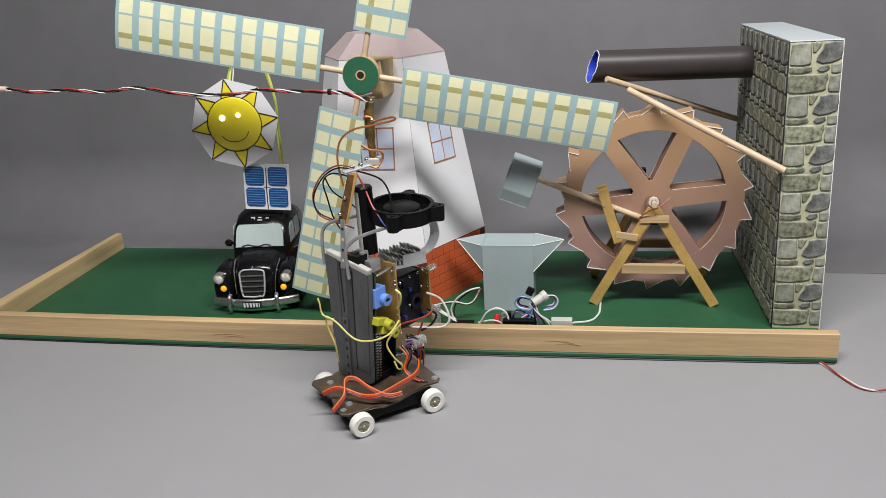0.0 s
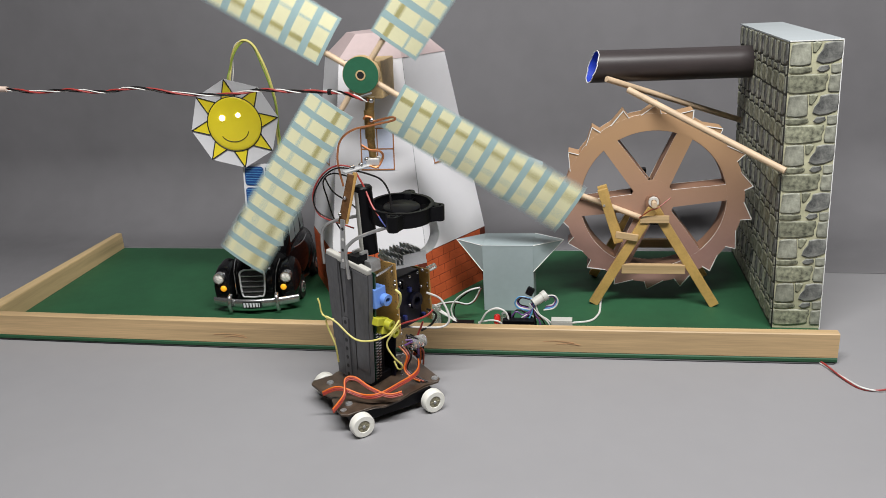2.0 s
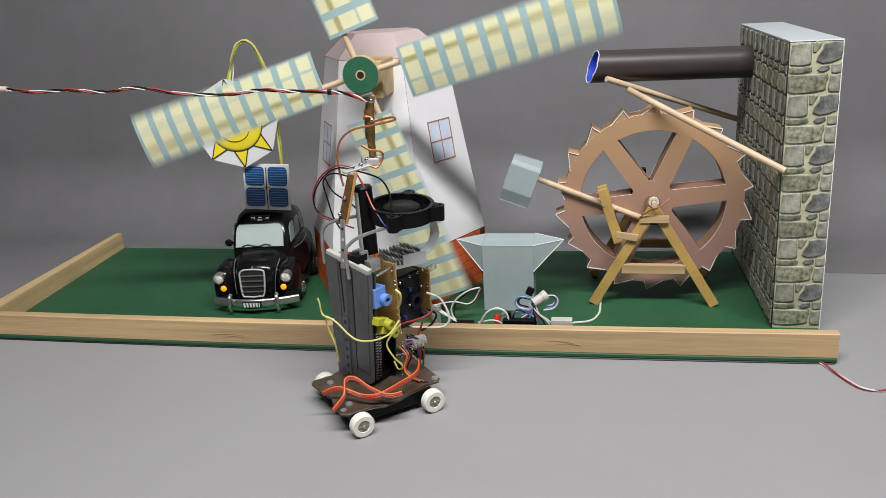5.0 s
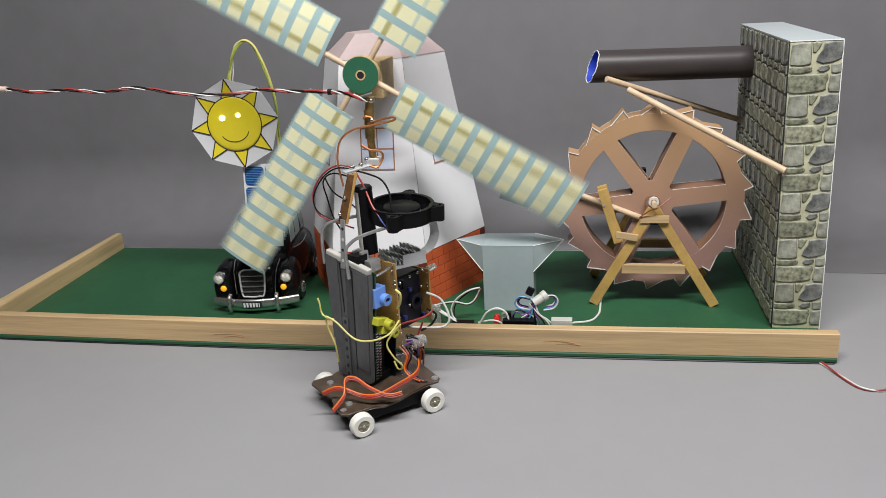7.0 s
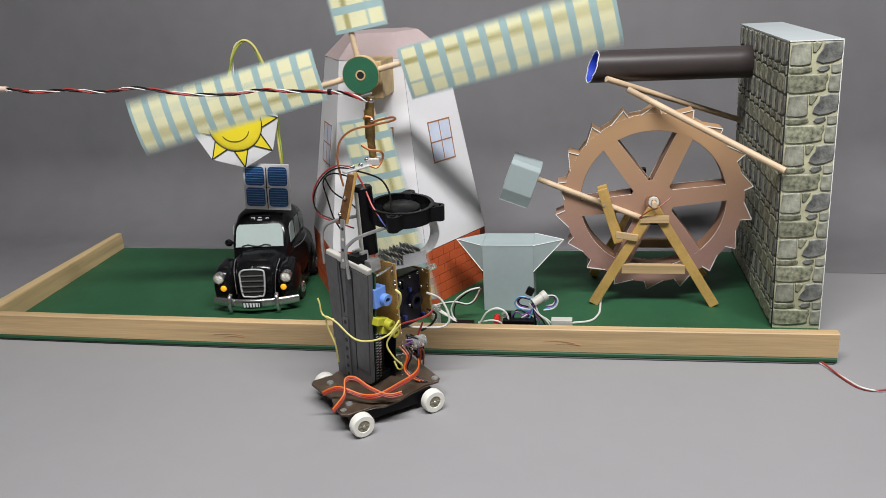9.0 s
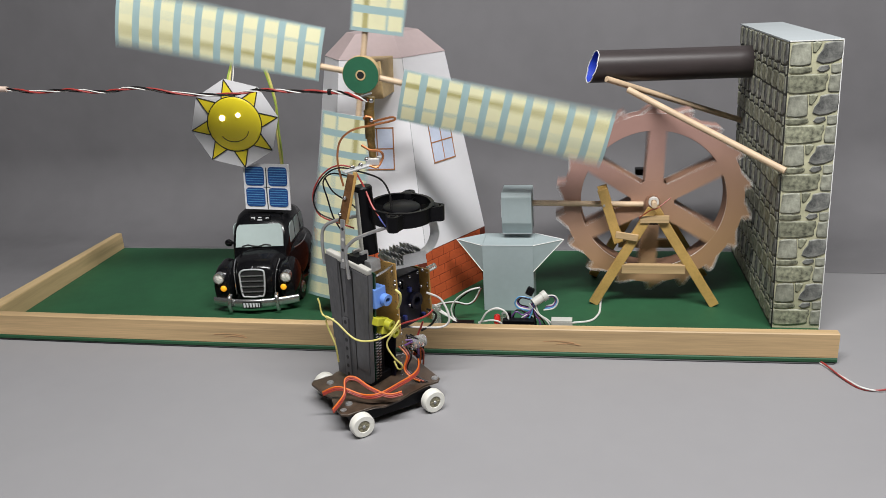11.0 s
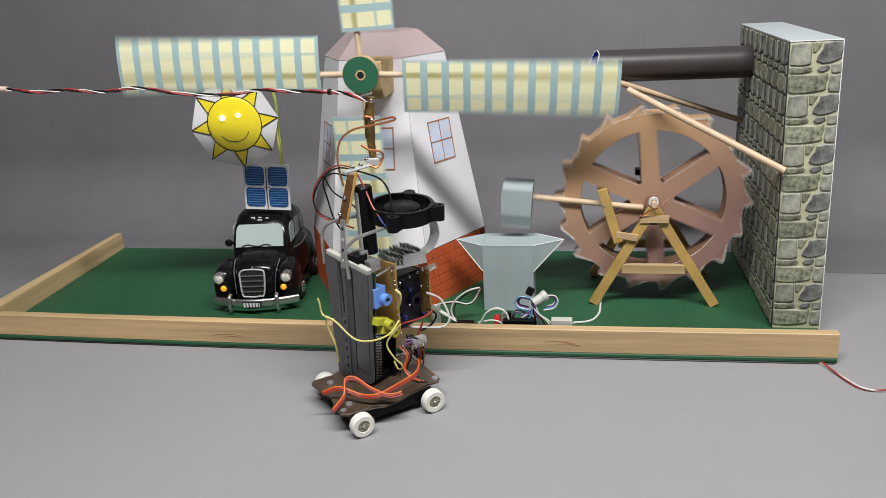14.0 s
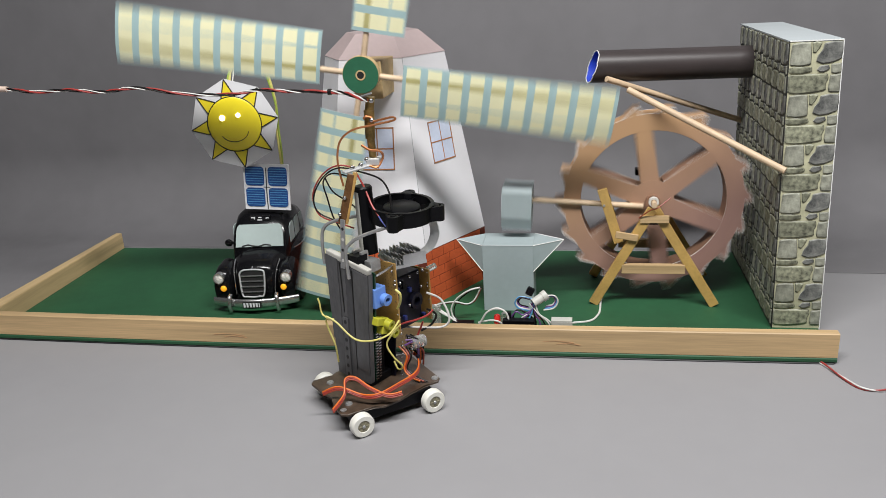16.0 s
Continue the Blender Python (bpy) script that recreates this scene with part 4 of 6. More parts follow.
    wire(bm, [m @ Vector(p) for p in ((-0.018, 0.0006, 0.0020), (-0.012, 0.0022, 0.0022), (-0.006, 0.0010, 0.0022), (0.000, 0.0006, 0.0022), (0.006, 0.0022, 0.0022), (0.012, 0.0010, 0.0020))], 0.0006, 6)
    part("wiper", bm, INK, screen, "black wipers", local=True)
    # grille
    bm = bm_new()
    gp = [(-0.0135, 0.031), (-0.0100, 0.0355), (0.0, 0.0365), (0.0100, 0.0355), (0.0135, 0.031), (0.0118, 0.004), (0.006, 0.0012), (0.0, 0.0006), (-0.006, 0.0012), (-0.0118, 0.004)]
    gm = Matrix(((1, 0, 0, 0), (0, 0.16, -1, -0.0035), (0, 1, 0, 0.0105), (0, 0, 0, 1)))
    gp = [(x * 0.92 - 0.0012, y * 0.76 + 0.0055) for x, y in gp]
    prism(bm, [(x * 0.97, y) for x, y in gp], gm, 0.0012)
    bmesh.ops.recalc_face_normals(bm, faces=bm.faces)
    grille = part("grille", bm, INK, t, "black grille opening", local=True)
    bm = bm_new()
    wire(bm, [gm @ Vector((x, y, 0.0014)) for x, y in gp + gp[:1]], 0.0009, 8, n=4)
    part("surround", bm, ALU, grille, "chrome grille surround", local=True, smooth=True)
    for z in (0.0112, 0.0165, 0.0218, 0.0270):
        bm = bm_new()
        wire(bm, [gm @ Vector((x, z, 0.0018)) for x in (-0.0124, -0.0012, 0.0100)], 0.0007, 8)
        part("bar", bm, CHROME, grille, "chrome bar", local=True, smooth=True)
    bm = bm_new()
    cyl(bm, (-0.001, 0.0005, 0.0440), (-0.001, 0.004, 0.0455), 0.0010, 0.0006, 10)
    part("filler_cap", bm, CHROME, t, local=True)
    # bumper
    bm = bm_new()
    for z in (0.0122,):
        pts = [Vector((x, -0.0095 + 5.6 * x * x, z)) for x in np.linspace(-0.0428, 0.0428, 17)]
        rings = []
        for p in pts:
            rings.append([p + Vector((0, 0.0022 * math.cos(a) - 0.0004, 0.0043 * math.sin(a))) for a in [math.tau * k / 12 for k in range(12)]])
        loft(bm, rings)
    bmesh.ops.recalc_face_normals(bm, faces=bm.faces)
    part("bumper", bm, CHROME, t, "worn chrome bumper", local=True, smooth=True)
    bm = bm_new()
    box(bm, (-0.0010, -0.0128, 0.0118), (0.0185, 0.0010, 0.0066), bevel=0.0002)
    plate = part("number_plate", bm, INK, t, "black plate with white bars", local=True)
    bm = bm_new()
    for x in (-0.0072, -0.0042, -0.0010, 0.0020, 0.0050, 0.0075):
        box(bm, (-0.0012 + x, -0.0134, 0.0118), (0.0019 if x < 0.007 else 0.0009, 0.0003, 0.0044))
    part("plate_bars", bm, CARD_WHITE, plate, local=True)
    # roof sign and mirror
    bm = bm_new()
    box(bm, (0.0, 0.0475, 0.0820), (0.0215, 0.0050, 0.0052), bevel=0.0008)
    sign = part("roof_sign", bm, TAXI_BLACK, t, "small black roof sign", local=True)
    bm = bm_new()
    for x, w, z in ((-0.0065, 0.0042, 0.0898), (-0.0055, 0.0008, 0.0885), (0.0, 0.0050, 0.0872), (0.0005, 0.0034, 0.0898), (0.0070, 0.0012, 0.0890), (0.0088, 0.0012, 0.0892)):
        box(bm, (x, 0.0447, z - 0.0064), (w, 0.0004, 0.0011))
    part("sign_bars", bm, CARD_WHITE, sign, local=True)
    bm = bm_new()
    ball(bm, (-0.0325, 0.0365, 0.0602), 0.0038, 14, 0, (1.1, 0.7, 1.0))
    cyl(bm, (-0.0325, 0.0365, 0.0590), (-0.0250, 0.0380, 0.0600), 0.0014, seg=8)
    part("wing_mirror", bm, TAXI_BLACK, t, "black wing mirror", local=True, smooth=True)
    bm = bm_new()
    wire(bm, [(0.0335, 0.040, 0.0520), (0.0350, 0.060, 0.0490), (0.0340, 0.085, 0.0480), (0.0310, 0.105, 0.0470)], 0.0006, 6)
    part("side_trim", bm, CHROME, t, "thin bright side trim", local=True)
    return t


def solar_panel():
    t = thing("solar_panel", (-0.1962, 0.1185, 0.0950), "small blue solar panel standing on the taxi roof", "solar panel", rz=3.0)
    w, h = 0.0238, 0.0470
    m = pose(0, 0, 0, -3, 3.0, 0)
    bm = bm_new()
    box(bm, (0, 0, h / 2), (w * 2, 0.0024, h), bevel=0.0003)
    bm.transform(m)
    panel = part("frame", bm, CARD_WHITE, t, "pale grey panel frame", local=True)
    for sx in (-1, 1):
        for z0 in (0.0035, 0.0250):
            bm = bm_new()
            cx, cw, ch = sx * 0.0119, 0.0196, 0.0192
            rc = 0.0032
            arc = [(cx + sx_ * (cw / 2 - rc) + rc * math.cos(radians(a_)), z0 + ch / 2 + sz_ * (ch / 2 - rc) + rc * math.sin(radians(a_))) for sx_, sz_, a0_ in ((1, 1, 0), (-1, 1, 90), (-1, -1, 180), (1, -1, 270)) for a_ in (a0_, a0_ + 30, a0_ + 60, a0_ + 90)]
            prism(bm, arc, Matrix(((1, 0, 0, 0), (0, 0, -1, -0.0010), (0, 1, 0, 0), (0, 0, 0, 1))), 0.0008)
            bmesh.ops.recalc_face_normals(bm, faces=bm.faces)
            bm.transform(m)
            cell = part("solar_cell", bm, PV_BLUE, t, "dark blue ribbed cell", local=True)
            bm = bm_new()
            for k in range(7):
                box(bm, (cx, -0.00185, z0 + 0.0022 + k * 0.0025), (cw * 0.9, 0.0004, 0.0006))
            bm.transform(m)
            part("rib", bm, PV_LINE, cell, "lighter blue ribs", local=True)
    bm = bm_new()
    wire(bm, [(0.0004, -0.0016, 0.0012), (0.0, -0.0018, 0.02), (0.0003, -0.0016, 0.0435)], 0.0005, 5)
    box(bm, (0.0002, -0.0014, 0.0235), (0.007, 0.0005, 0.0006))
    bm.transform(m)
    part("bus_wire", bm, INK, t, "black bus wire", local=True)


# ---- robot ----
AMBER_BOARD = mat("varnished_amber_board", (0.10, 0.050, 0.022), 0.25, vary=0.45, scale=90)

def robot():
    t = thing("robot_cart", (-0.036, -0.088, 0.0), "home-made wheeled robot of circuit boards, fan and taped battery", "robot")
    C = Matrix.Translation((-0.039, -0.088, 0.0)) @ Matrix.Rotation(radians(39.57), 4, "Z")   # chassis frame
    B = Matrix.Translation((-0.0336, -0.0974, 0.0)) @ Matrix.Rotation(radians(60.0), 4, "Z")  # tower frame

    TAPERED = ("battery", "tape_strip", "steel_strip", "hole", "main_board", "module", "driver_board")

    def put(name, bm, mats, frame_m=None, label="", parent=None, smooth=False):
        if frame_m is B and name in TAPERED:   # the tower's boards are narrower towards the chassis
            for v in bm.verts:
                if v.co.z < 0.111:
                    v.co.y = 0.0405 - (0.0405 - v.co.y) * (1 - 2.1 * (0.111 - v.co.z))
        if frame_m is not None:
            bm.transform(frame_m)
        return part(name, bm, mats, parent or t, label, smooth=smooth)

    # chassis
    bm = bm_new()
    outline = [(-0.0370, -0.0270), (-0.0330, -0.0300), (-0.012, -0.0305), (-0.006, -0.0345), (0.008, -0.0330), (0.018, -0.0285), (0.032, -0.0250), (0.0440, -0.0255), (0.0475, -0.0215), (0.0465, 0.026), (0.040, 0.031), (0.020, 0.030), (0.004, 0.034),
               (-0.016, 0.0345), (-0.020, 0.031), (-0.0360, 0.0320), (-0.0390, 0.0280), (-0.0365, 0.010), (-0.0335, 0.0), (-0.0365, -0.012)]
    prism(bm, outline, Matrix.Translation((0, 0, 0.0155)), 0.0018)
    bmesh.ops.bevel(bm, geom=list(bm.edges), offset=0.0003, segments=1, affect="EDGES")
    put("chassis_plate", bm, BROWN_BOARD, C, "dark brown laminate plate with worn edges")
    for y in (-0.022, 0.022):
        bm = bm_new()
        box(bm, (0.004, y, 0.0105), (0.066, 0.012, 0.0098), bevel=0.0010)
        put("motor_box", bm, PLASTIC_BLACK, C, "black drive box under the plate")
    for x, y in ((-0.0250, -0.0355), (0.0332, -0.0355), (-0.0250, 0.0370), (0.0332, 0.0370)):
        sy = 1 if y > 0 else -1
        bm = bm_new()
        seg = 36
        prof = [(0.0, -0.0036, 0), (0.0080, -0.0036, 0), (0.0088, -0.0028, 0), (0.0088, 0.0026, 0), (0.0080, 0.0036, 0), (0.0048, 0.0036, 0), (0.0043, 0.0026, 1)]
        rings = [[Vector((x + max(r, 0.0001) * math.cos(math.tau * k / seg), y + sy * d, 0.0090 + max(r, 0.0001) * math.sin(math.tau * k / seg))) for k in range(seg)] for r, d, _ in prof]
        loft(bm, rings)
        bmesh.ops.recalc_face_normals(bm, faces=bm.faces)
        wheel = put("wheel", bm, WHEEL_WHITE, C, "white plastic wheel", smooth=True)
        bm = bm_new()
        cyl(bm, (x, y + sy * 0.0022, 0.0090), (x, y + sy * 0.0029, 0.0090), 0.0044, seg=24)
        for k in range(6):
            a = math.tau * k / 6
            box(bm, (x + 0.0028 * math.cos(a), y + sy * 0.0029, 0.0090 + 0.0028 * math.sin(a)), (0.0030, 0.0008, 0.0007), Matrix.Rotation(-a, 3, "Y"))
        put("hub", bm, WHEEL_HUB, C, "yellowed hub", wheel)
        bm = bm_new()
        ball(bm, (x, y + sy * 0.0032, 0.0090), 0.0013, 10)
        put("axle_screw", bm, STEEL, C, "steel screw", wheel, True)
    for x, y in ((-0.026, 0.021), (-0.0265, -0.0165), (0.0325, -0.0150), (-0.0335, -0.0235), (0.0440, -0.020)):
        bm = bm_new()
        cyl(bm, (x, y, 0.0172), (x, y, 0.0182), 0.0030 if x > -0.03 else 0.002, 0.0024, 16)
        box(bm, (x, y, 0.0183), (0.0042, 0.0006, 0.0004))
        put("screw", bm, STEEL, C, "steel screw head")
    # servo under the tower
    bm = bm_new()
    box(bm, (0.018, 0.016, 0.0205), (0.034, 0.020, 0.0065), bevel=0.0008)
    put("servo", bm, PLASTIC_BLACK, B, "black servo block")
    # battery slab, taped
    bm = bm_new()
    lo = [(0.0, -0.0030), (0.0, 0.0405), (0.0055, 0.0405), (0.0055, -0.0030)]
    v0 = [bm.verts.new((x, y, 0.0205)) for x, y in lo]
    v1 = [bm.verts.new((x - 0.0003, y * 0.985 + 0.0003, 0.065)) for x, y in lo]
    v2 = [bm.verts.new((x, y, z)) for (x, y), z in zip(lo, (0.1110, 0.1195, 0.1195, 0.1110))]
    for a, b in ((v0, v1), (v1, v2)):
        for k in range(4):
            bm.faces.new((a[k], a[(k + 1) % 4], b[(k + 1) % 4], b[k]))
    bm.faces.new(v0[::-1])
    bm.faces.new(v2)
    bmesh.ops.recalc_face_normals(bm, faces=bm.faces)
    bmesh.ops.bevel(bm, geom=list(bm.edges), offset=0.0007, segments=2, affect="EDGES")
    put("battery", bm, TAPE_GREY, B, "flat battery wrapped in grey tape", smooth=True)
    tape = random.Random(21)
    for n_, (y0, y1, z0, z1) in enumerate(((-0.0026, 0.0120, 0.0300, 0.1105), (0.0136, 0.0205, 0.0560, 0.1150), (0.0280, 0.0402, 0.0480, 0.1180))):
        bm = bm_new()
        m_ = 10
        side_a = [(y0 + tape.uniform(-0.0004, 0.0004), z0 + (z1 - z0) * k / m_) for k in range(m_ + 1)]
        side_b = [(y1 + tape.uniform(-0.0005, 0.0005), z0 + 0.004 + (z1 + (y1 - y0) * 0.19 - z0 - 0.004) * k / m_) for k in range(m_, -1, -1)]
        low = [(y1 + (y0 - y1) * k / 4, z0 + 0.004 * (1 - k / 4) + tape.uniform(-0.0012, 0.0012)) for k in range(1, 4)]
        prism(bm, side_b + low + side_a, Matrix(((0, 0, -1, -0.0003), (1, 0, 0, 0), (0, 1, 0, 0), (0, 0, 0, 1))), 0.00025 + 0.0001 * n_)
        bmesh.ops.recalc_face_normals(bm, faces=bm.faces)
        put("tape_strip", bm, (TAPE_GREY, TAPE_DARK, TAPE_GREY)[n_], B, "overlapping grey tape strip with a ragged edge")
    for y0, z0, y1, z1 in ((0.0128, 0.0300, 0.0132, 0.1120), (0.0242, 0.0760, 0.0256, 0.1160)):   # dark folds between the strips
        bm = bm_new()
        bar(bm, (-0.0005, y0, z0), (-0.0005, y1, z1), 0.0007, 0.0006, side=(1, 0, 0), bevel=0)
        put("tape_strip", bm, RUBBER, B, "dark fold in the tape")
    bm = bm_new()
    bar(bm, (0.0022, -0.0032, 0.1128), (0.0022, 0.0400, 0.1212), 0.0048, 0.0048, side=(1, 0, 0), bevel=0.0010)
    put("end_tape", bm, TAPE_WHITE, B, "folded white tape along the top")
    # perforated steel strip on the slab
    bm = bm_new()
    prism(bm, [(0.0205, 0.0185), (0.0275, 0.0185), (0.0262, 0.0720), (0.0200, 0.0720)], Matrix(((0, 0, -1, -0.0004), (1, 0, 0, 0), (0, 1, 0, 0), (0, 0, 0, 1))), 0.0011)
    bmesh.ops.recalc_face_normals(bm, faces=bm.faces)
    strip = put("steel_strip", bm, DULL_STEEL, B, "perforated steel strip")
    for k in range(7):
        bm = bm_new()
        z = 0.0240 + k * 0.0074
        cyl(bm, (-0.0016, 0.0238 - k * 0.0001, z), (-0.0010, 0.0238 - k * 0.0001, z), 0.0017, seg=12)
        put("hole", bm, INK, B, "dark round hole", strip)
    # upper perforated strip and its riser
    bm = bm_new()
    prism(bm, [(0.0195, 0.112), (0.0240, 0.112), (0.0190, 0.1500), (0.0150, 0.1500)], Matrix(((0, 0, -1, 0.0002), (1, 0, 0, 0), (0, 1, 0, 0), (0, 0, 0, 1))), 0.0010)
    bmesh.ops.recalc_face_normals(bm, faces=bm.faces)
    up_strip = put("mast_strip", bm, STEEL, B, "perforated steel mast strip")
    for k in range(4):
        bm = bm_new()
        z = 0.1185 + k * 0.0082
        y = 0.0215 - (z - 0.112) * 0.125
        cyl(bm, (-0.0010, y, z), (-0.0006, y, z), 0.0012, seg=10)
        put("hole", bm, INK if k % 2 else W_WHITE, B, "round hole", up_strip)
    bm = bm_new()
    bar(bm, (-0.0510, -0.0850, 0.1450), (-0.0430, -0.0750, 0.1800), 0.0056, 0.0024, side=(0.3, -1, 0), bevel=0.0009)
    put("mast_board", bm, AMBER_BOARD, None, "varnished brown board strip")
    bm = bm_new()
    bar(bm, (-0.0484, -0.0835, 0.1450), (-0.0405, -0.0740, 0.1805), 0.0034, 0.0024, side=(0.3, -1, 0), bevel=0.0004)
    put("mast_board", bm, PCB_BROWN, None, "pale board edge")
    for p in ((-0.0510, -0.0865, 0.1530), (-0.0475, -0.0820, 0.1640)):
        bm = bm_new()
        ball(bm, p, 0.0014, 8)
        put("solder_blob", bm, SOLDER, None, "bright solder blob", smooth=True)
    # antenna mast of brass and tube
    for a, b, r, mm in (((-0.0300, -0.055, 0.2310), (-0.0316, -0.055, 0.2210), 0.0037, BRASS), ((-0.0318, -0.055, 0.2215), (-0.0326, -0.055, 0.2010), 0.0042, BRASS), ((-0.0325, -0.055, 0.2030), (-0.0317, -0.055, 0.1855), 0.0032, BRASS)):
        bm = bm_new()
        cyl(bm, a, b, r * 0.92, r * 0.86, 20)
        put("mast_segment", bm, mm, None, "tarnished brass mast tube", smooth=True)
    bm = bm_new()
    box(bm, (-0.0312, -0.056, 0.1845), (0.0100, 0.0085, 0.0058), bevel=0.001)
    put("clamp", bm, ALU, None, "aluminium clamp")
    bm = bm_new()
    bar(bm, (-0.0315, -0.0560, 0.1825), (-0.0500, -0.072, 0.1800), 0.0060, 0.0016, side=(0, 0, 1))
    put("clamp_arm", bm, ALU, None, "bright clamp arm")
    for p in ((-0.0390, -0.0640, 0.1835), (-0.0440, -0.0680, 0.1828), (-0.0290, -0.0600, 0.2150), (-0.0355, -0.0590, 0.1865), (-0.0285, -0.059, 0.2285)):
        bm = bm_new()
        ball(bm, p, 0.0018, 10)
        put("solder_blob", bm, SOLDER, None, "bright solder blob", smooth=True)
    bm = bm_new()
    box(bm, (-0.0325, -0.0565, 0.2325), (0.0085, 0.004, 0.0012), Matrix.Rotation(radians(-15), 3, "Y"), 0.0003)
    put("top_tab", bm, STEEL, None, "steel tab")

    def cable(pts, r, mm, label, n=8):
        q = bm_new()
        wire(q, pts, r, 7, n=n)
        put("wire", q, mm, None, label, smooth=True)
    cable([(-0.030, -0.060, 0.2135), (-0.0142, -0.062, 0.2171), (-0.0123, -0.062, 0.215), (-0.0279, -0.062, 0.2118), (-0.0428, -0.062, 0.2089), (-0.0528, -0.062, 0.2017), (-0.0565, -0.062, 0.1906), (-0.0564, -0.062, 0.18), (-0.0543, -0.062, 0.1672)], 0.0008, COPPER, "bent copper wire")
    cable([(-0.0381, -0.0605, 0.1973), (-0.0321, -0.0610, 0.1938), (-0.0251, -0.060, 0.1925), (-0.0238, -0.057, 0.1875), (-0.0278, -0.060, 0.1808), (-0.033, -0.062, 0.1825)], 0.0009, COPPER, "bent copper wire")
    cable([(-0.0290, -0.059, 0.2165), (-0.0330, -0.060, 0.2178), (-0.0350, -0.0595, 0.2160)], 0.0009, COPPER, "bent copper wire")
    cable([(-0.0398, -0.064, 0.1803), (-0.0567, -0.062, 0.1829), (-0.0706, -0.06, 0.1754), (-0.0794, -0.06, 0.1603), (-0.0763, -0.06, 0.1448), (-0.0614, -0.06, 0.1381), (-0.050, -0.060, 0.134)], 0.0006, W_RED, "red loop of wire")
    cable([(-0.0400, -0.066, 0.1795), (-0.0560, -0.064, 0.1815), (-0.0690, -0.062, 0.1745), (-0.0780, -0.062, 0.1600), (-0.0770, -0.06, 0.1470), (-0.0640, -0.06, 0.1400)], 0.0006, W_BLACK, "black loop of wire")
    cable([(-0.0474, -0.062, 0.1738), (-0.0623, -0.060, 0.1765), (-0.071, -0.058, 0.1697), (-0.0690, -0.058, 0.1560), (-0.0660, -0.058, 0.1420), (-0.0600, -0.058, 0.1300)], 0.0006, W_BLACK, "black wire")
    cable([(-0.074, -0.045, 0.1694), (-0.0685, -0.045, 0.1582), (-0.0559, -0.045, 0.1492), (-0.0474, -0.050, 0.1437)], 0.0006, W_BLACK, "black wire")
    cable([(-0.0420, -0.0680, 0.1790), (-0.0360, -0.0700, 0.1680), (-0.0300, -0.0760, 0.1570), (-0.0240, -0.0810, 0.1500)], 0.0007, W_RED, "red fan wire")
    cable([(-0.0240, -0.0810, 0.1500), (-0.0215, -0.0820, 0.1460), (-0.0175, -0.0830, 0.1415)], 0.0007, W_VIOLET, "blue fan wire")
    cable([(-0.0428, -0.066, 0.1800), (-0.0262, -0.064, 0.1735), (-0.0185, -0.068, 0.1640), (-0.0165, -0.074, 0.1530)], 0.0007, W_BLACK, "black fan wire")
    # grey bent rods
    for pts in ([(-0.0719, -0.072, 0.110), (-0.0722, -0.071, 0.1280), (-0.0700, -0.070, 0.1375), (-0.0623, -0.068, 0.1422), (-0.0402, -0.064, 0.1460)], [(-0.0470, -0.0925, 0.106), (-0.0480, -0.0915, 0.1250), (-0.0450, -0.0895, 0.1318), (-0.0346, -0.086, 0.1375), (-0.0120, -0.079, 0.1430)]):
        cable(pts, 0.0013, STEEL, "bent grey metal rod", 10)
    # capacitor
    bm = bm_new()
    top, low = Vector((-0.0385, -0.0660, 0.1675)), Vector((-0.0382, -0.0660, 0.1170))
    cyl(bm, low, top, 0.0068, 0.0067, 28)
    cyl(bm, top, top + (top - low).normalized() * 0.0012, 0.0067, 0.0056, 28)
    cap = put("capacitor", bm, PLASTIC_BLACK, None, "tall black capacitor with a pale stripe", smooth=True)
    bm = bm_new()
    ax = (top - low).normalized()
    for k in range(6):
        a0, a1 = radians(212 + k * 7), radians(219 + k * 7)
        q = [low + ax * z + Vector((math.cos(a), math.sin(a), 0)) * 0.0069 for a, z in ((a0, 0.003), (a1, 0.003), (a1, 0.048), (a0, 0.048))]
        bm.faces.new([bm.verts.new(p) for p in q])
    put("stripe", bm, GREY_PLASTIC, None, "pale grey stripe", cap)
    # fan
    F = Matrix.Translation((-0.0120, -0.0607, 0.1480)) @ Matrix.Rotation(radians(45), 4, "Z") @ Matrix.Rotation(radians(4), 4, "X") @ Matrix.Diagonal((1.17, 1.17, 1.10, 1))
    bm = bm_new()
    ring(bm, (0, 0, -0.0052), (0, 0, 0.0052), 0.0186, 0.0202, 48)
    ring(bm, (0, 0, 0.0046), (0, 0, 0.0054), 0.0184, 0.0206, 48)
    fan = put("fan", bm, PLASTIC_BLACK, F, "square black cooling fan", smooth=True)
    for sx in (-1, 1):
        for sy in (-1, 1):
            c = Vector((sx * 0.0168, sy * 0.0168, 0))
            bm = bm_new()
            ring(bm, c + Vector((0, 0, -0.0052)), c + Vector((0, 0, 0.0052)), 0.0017, 0.0036, 20)
            box(bm, (sx * 0.0146, sy * 0.0146, 0), (0.0062, 0.0046, 0.0104), Matrix.Rotation(radians(45 * sx * sy), 3, "Z"), 0.0005)
            put("mounting_lug", bm, PLASTIC_BLACK, F, "drilled black corner lug", fan, True)
            for e in (-1, 1):   # webs that run from the ring to the corner
                bm = bm_new()
                bar(bm, c + Vector((-sx * 0.0016, sy * 0.0026, 0.0)) if e > 0 else c + Vector((sx * 0.0026, -sy * 0.0016, 0.0)),
                    Vector((sx * 0.0100, sy * 0.0172, 0)) if e > 0 else Vector((sx * 0.0172, sy * 0.0100, 0)), 0.0012, 0.0100, side=(0, 0, 1), bevel=0.0002)
                put("web", bm, PLASTIC_BLACK, F, "", fan)
    for a in (45, 165, 285):
        bm = bm_new()
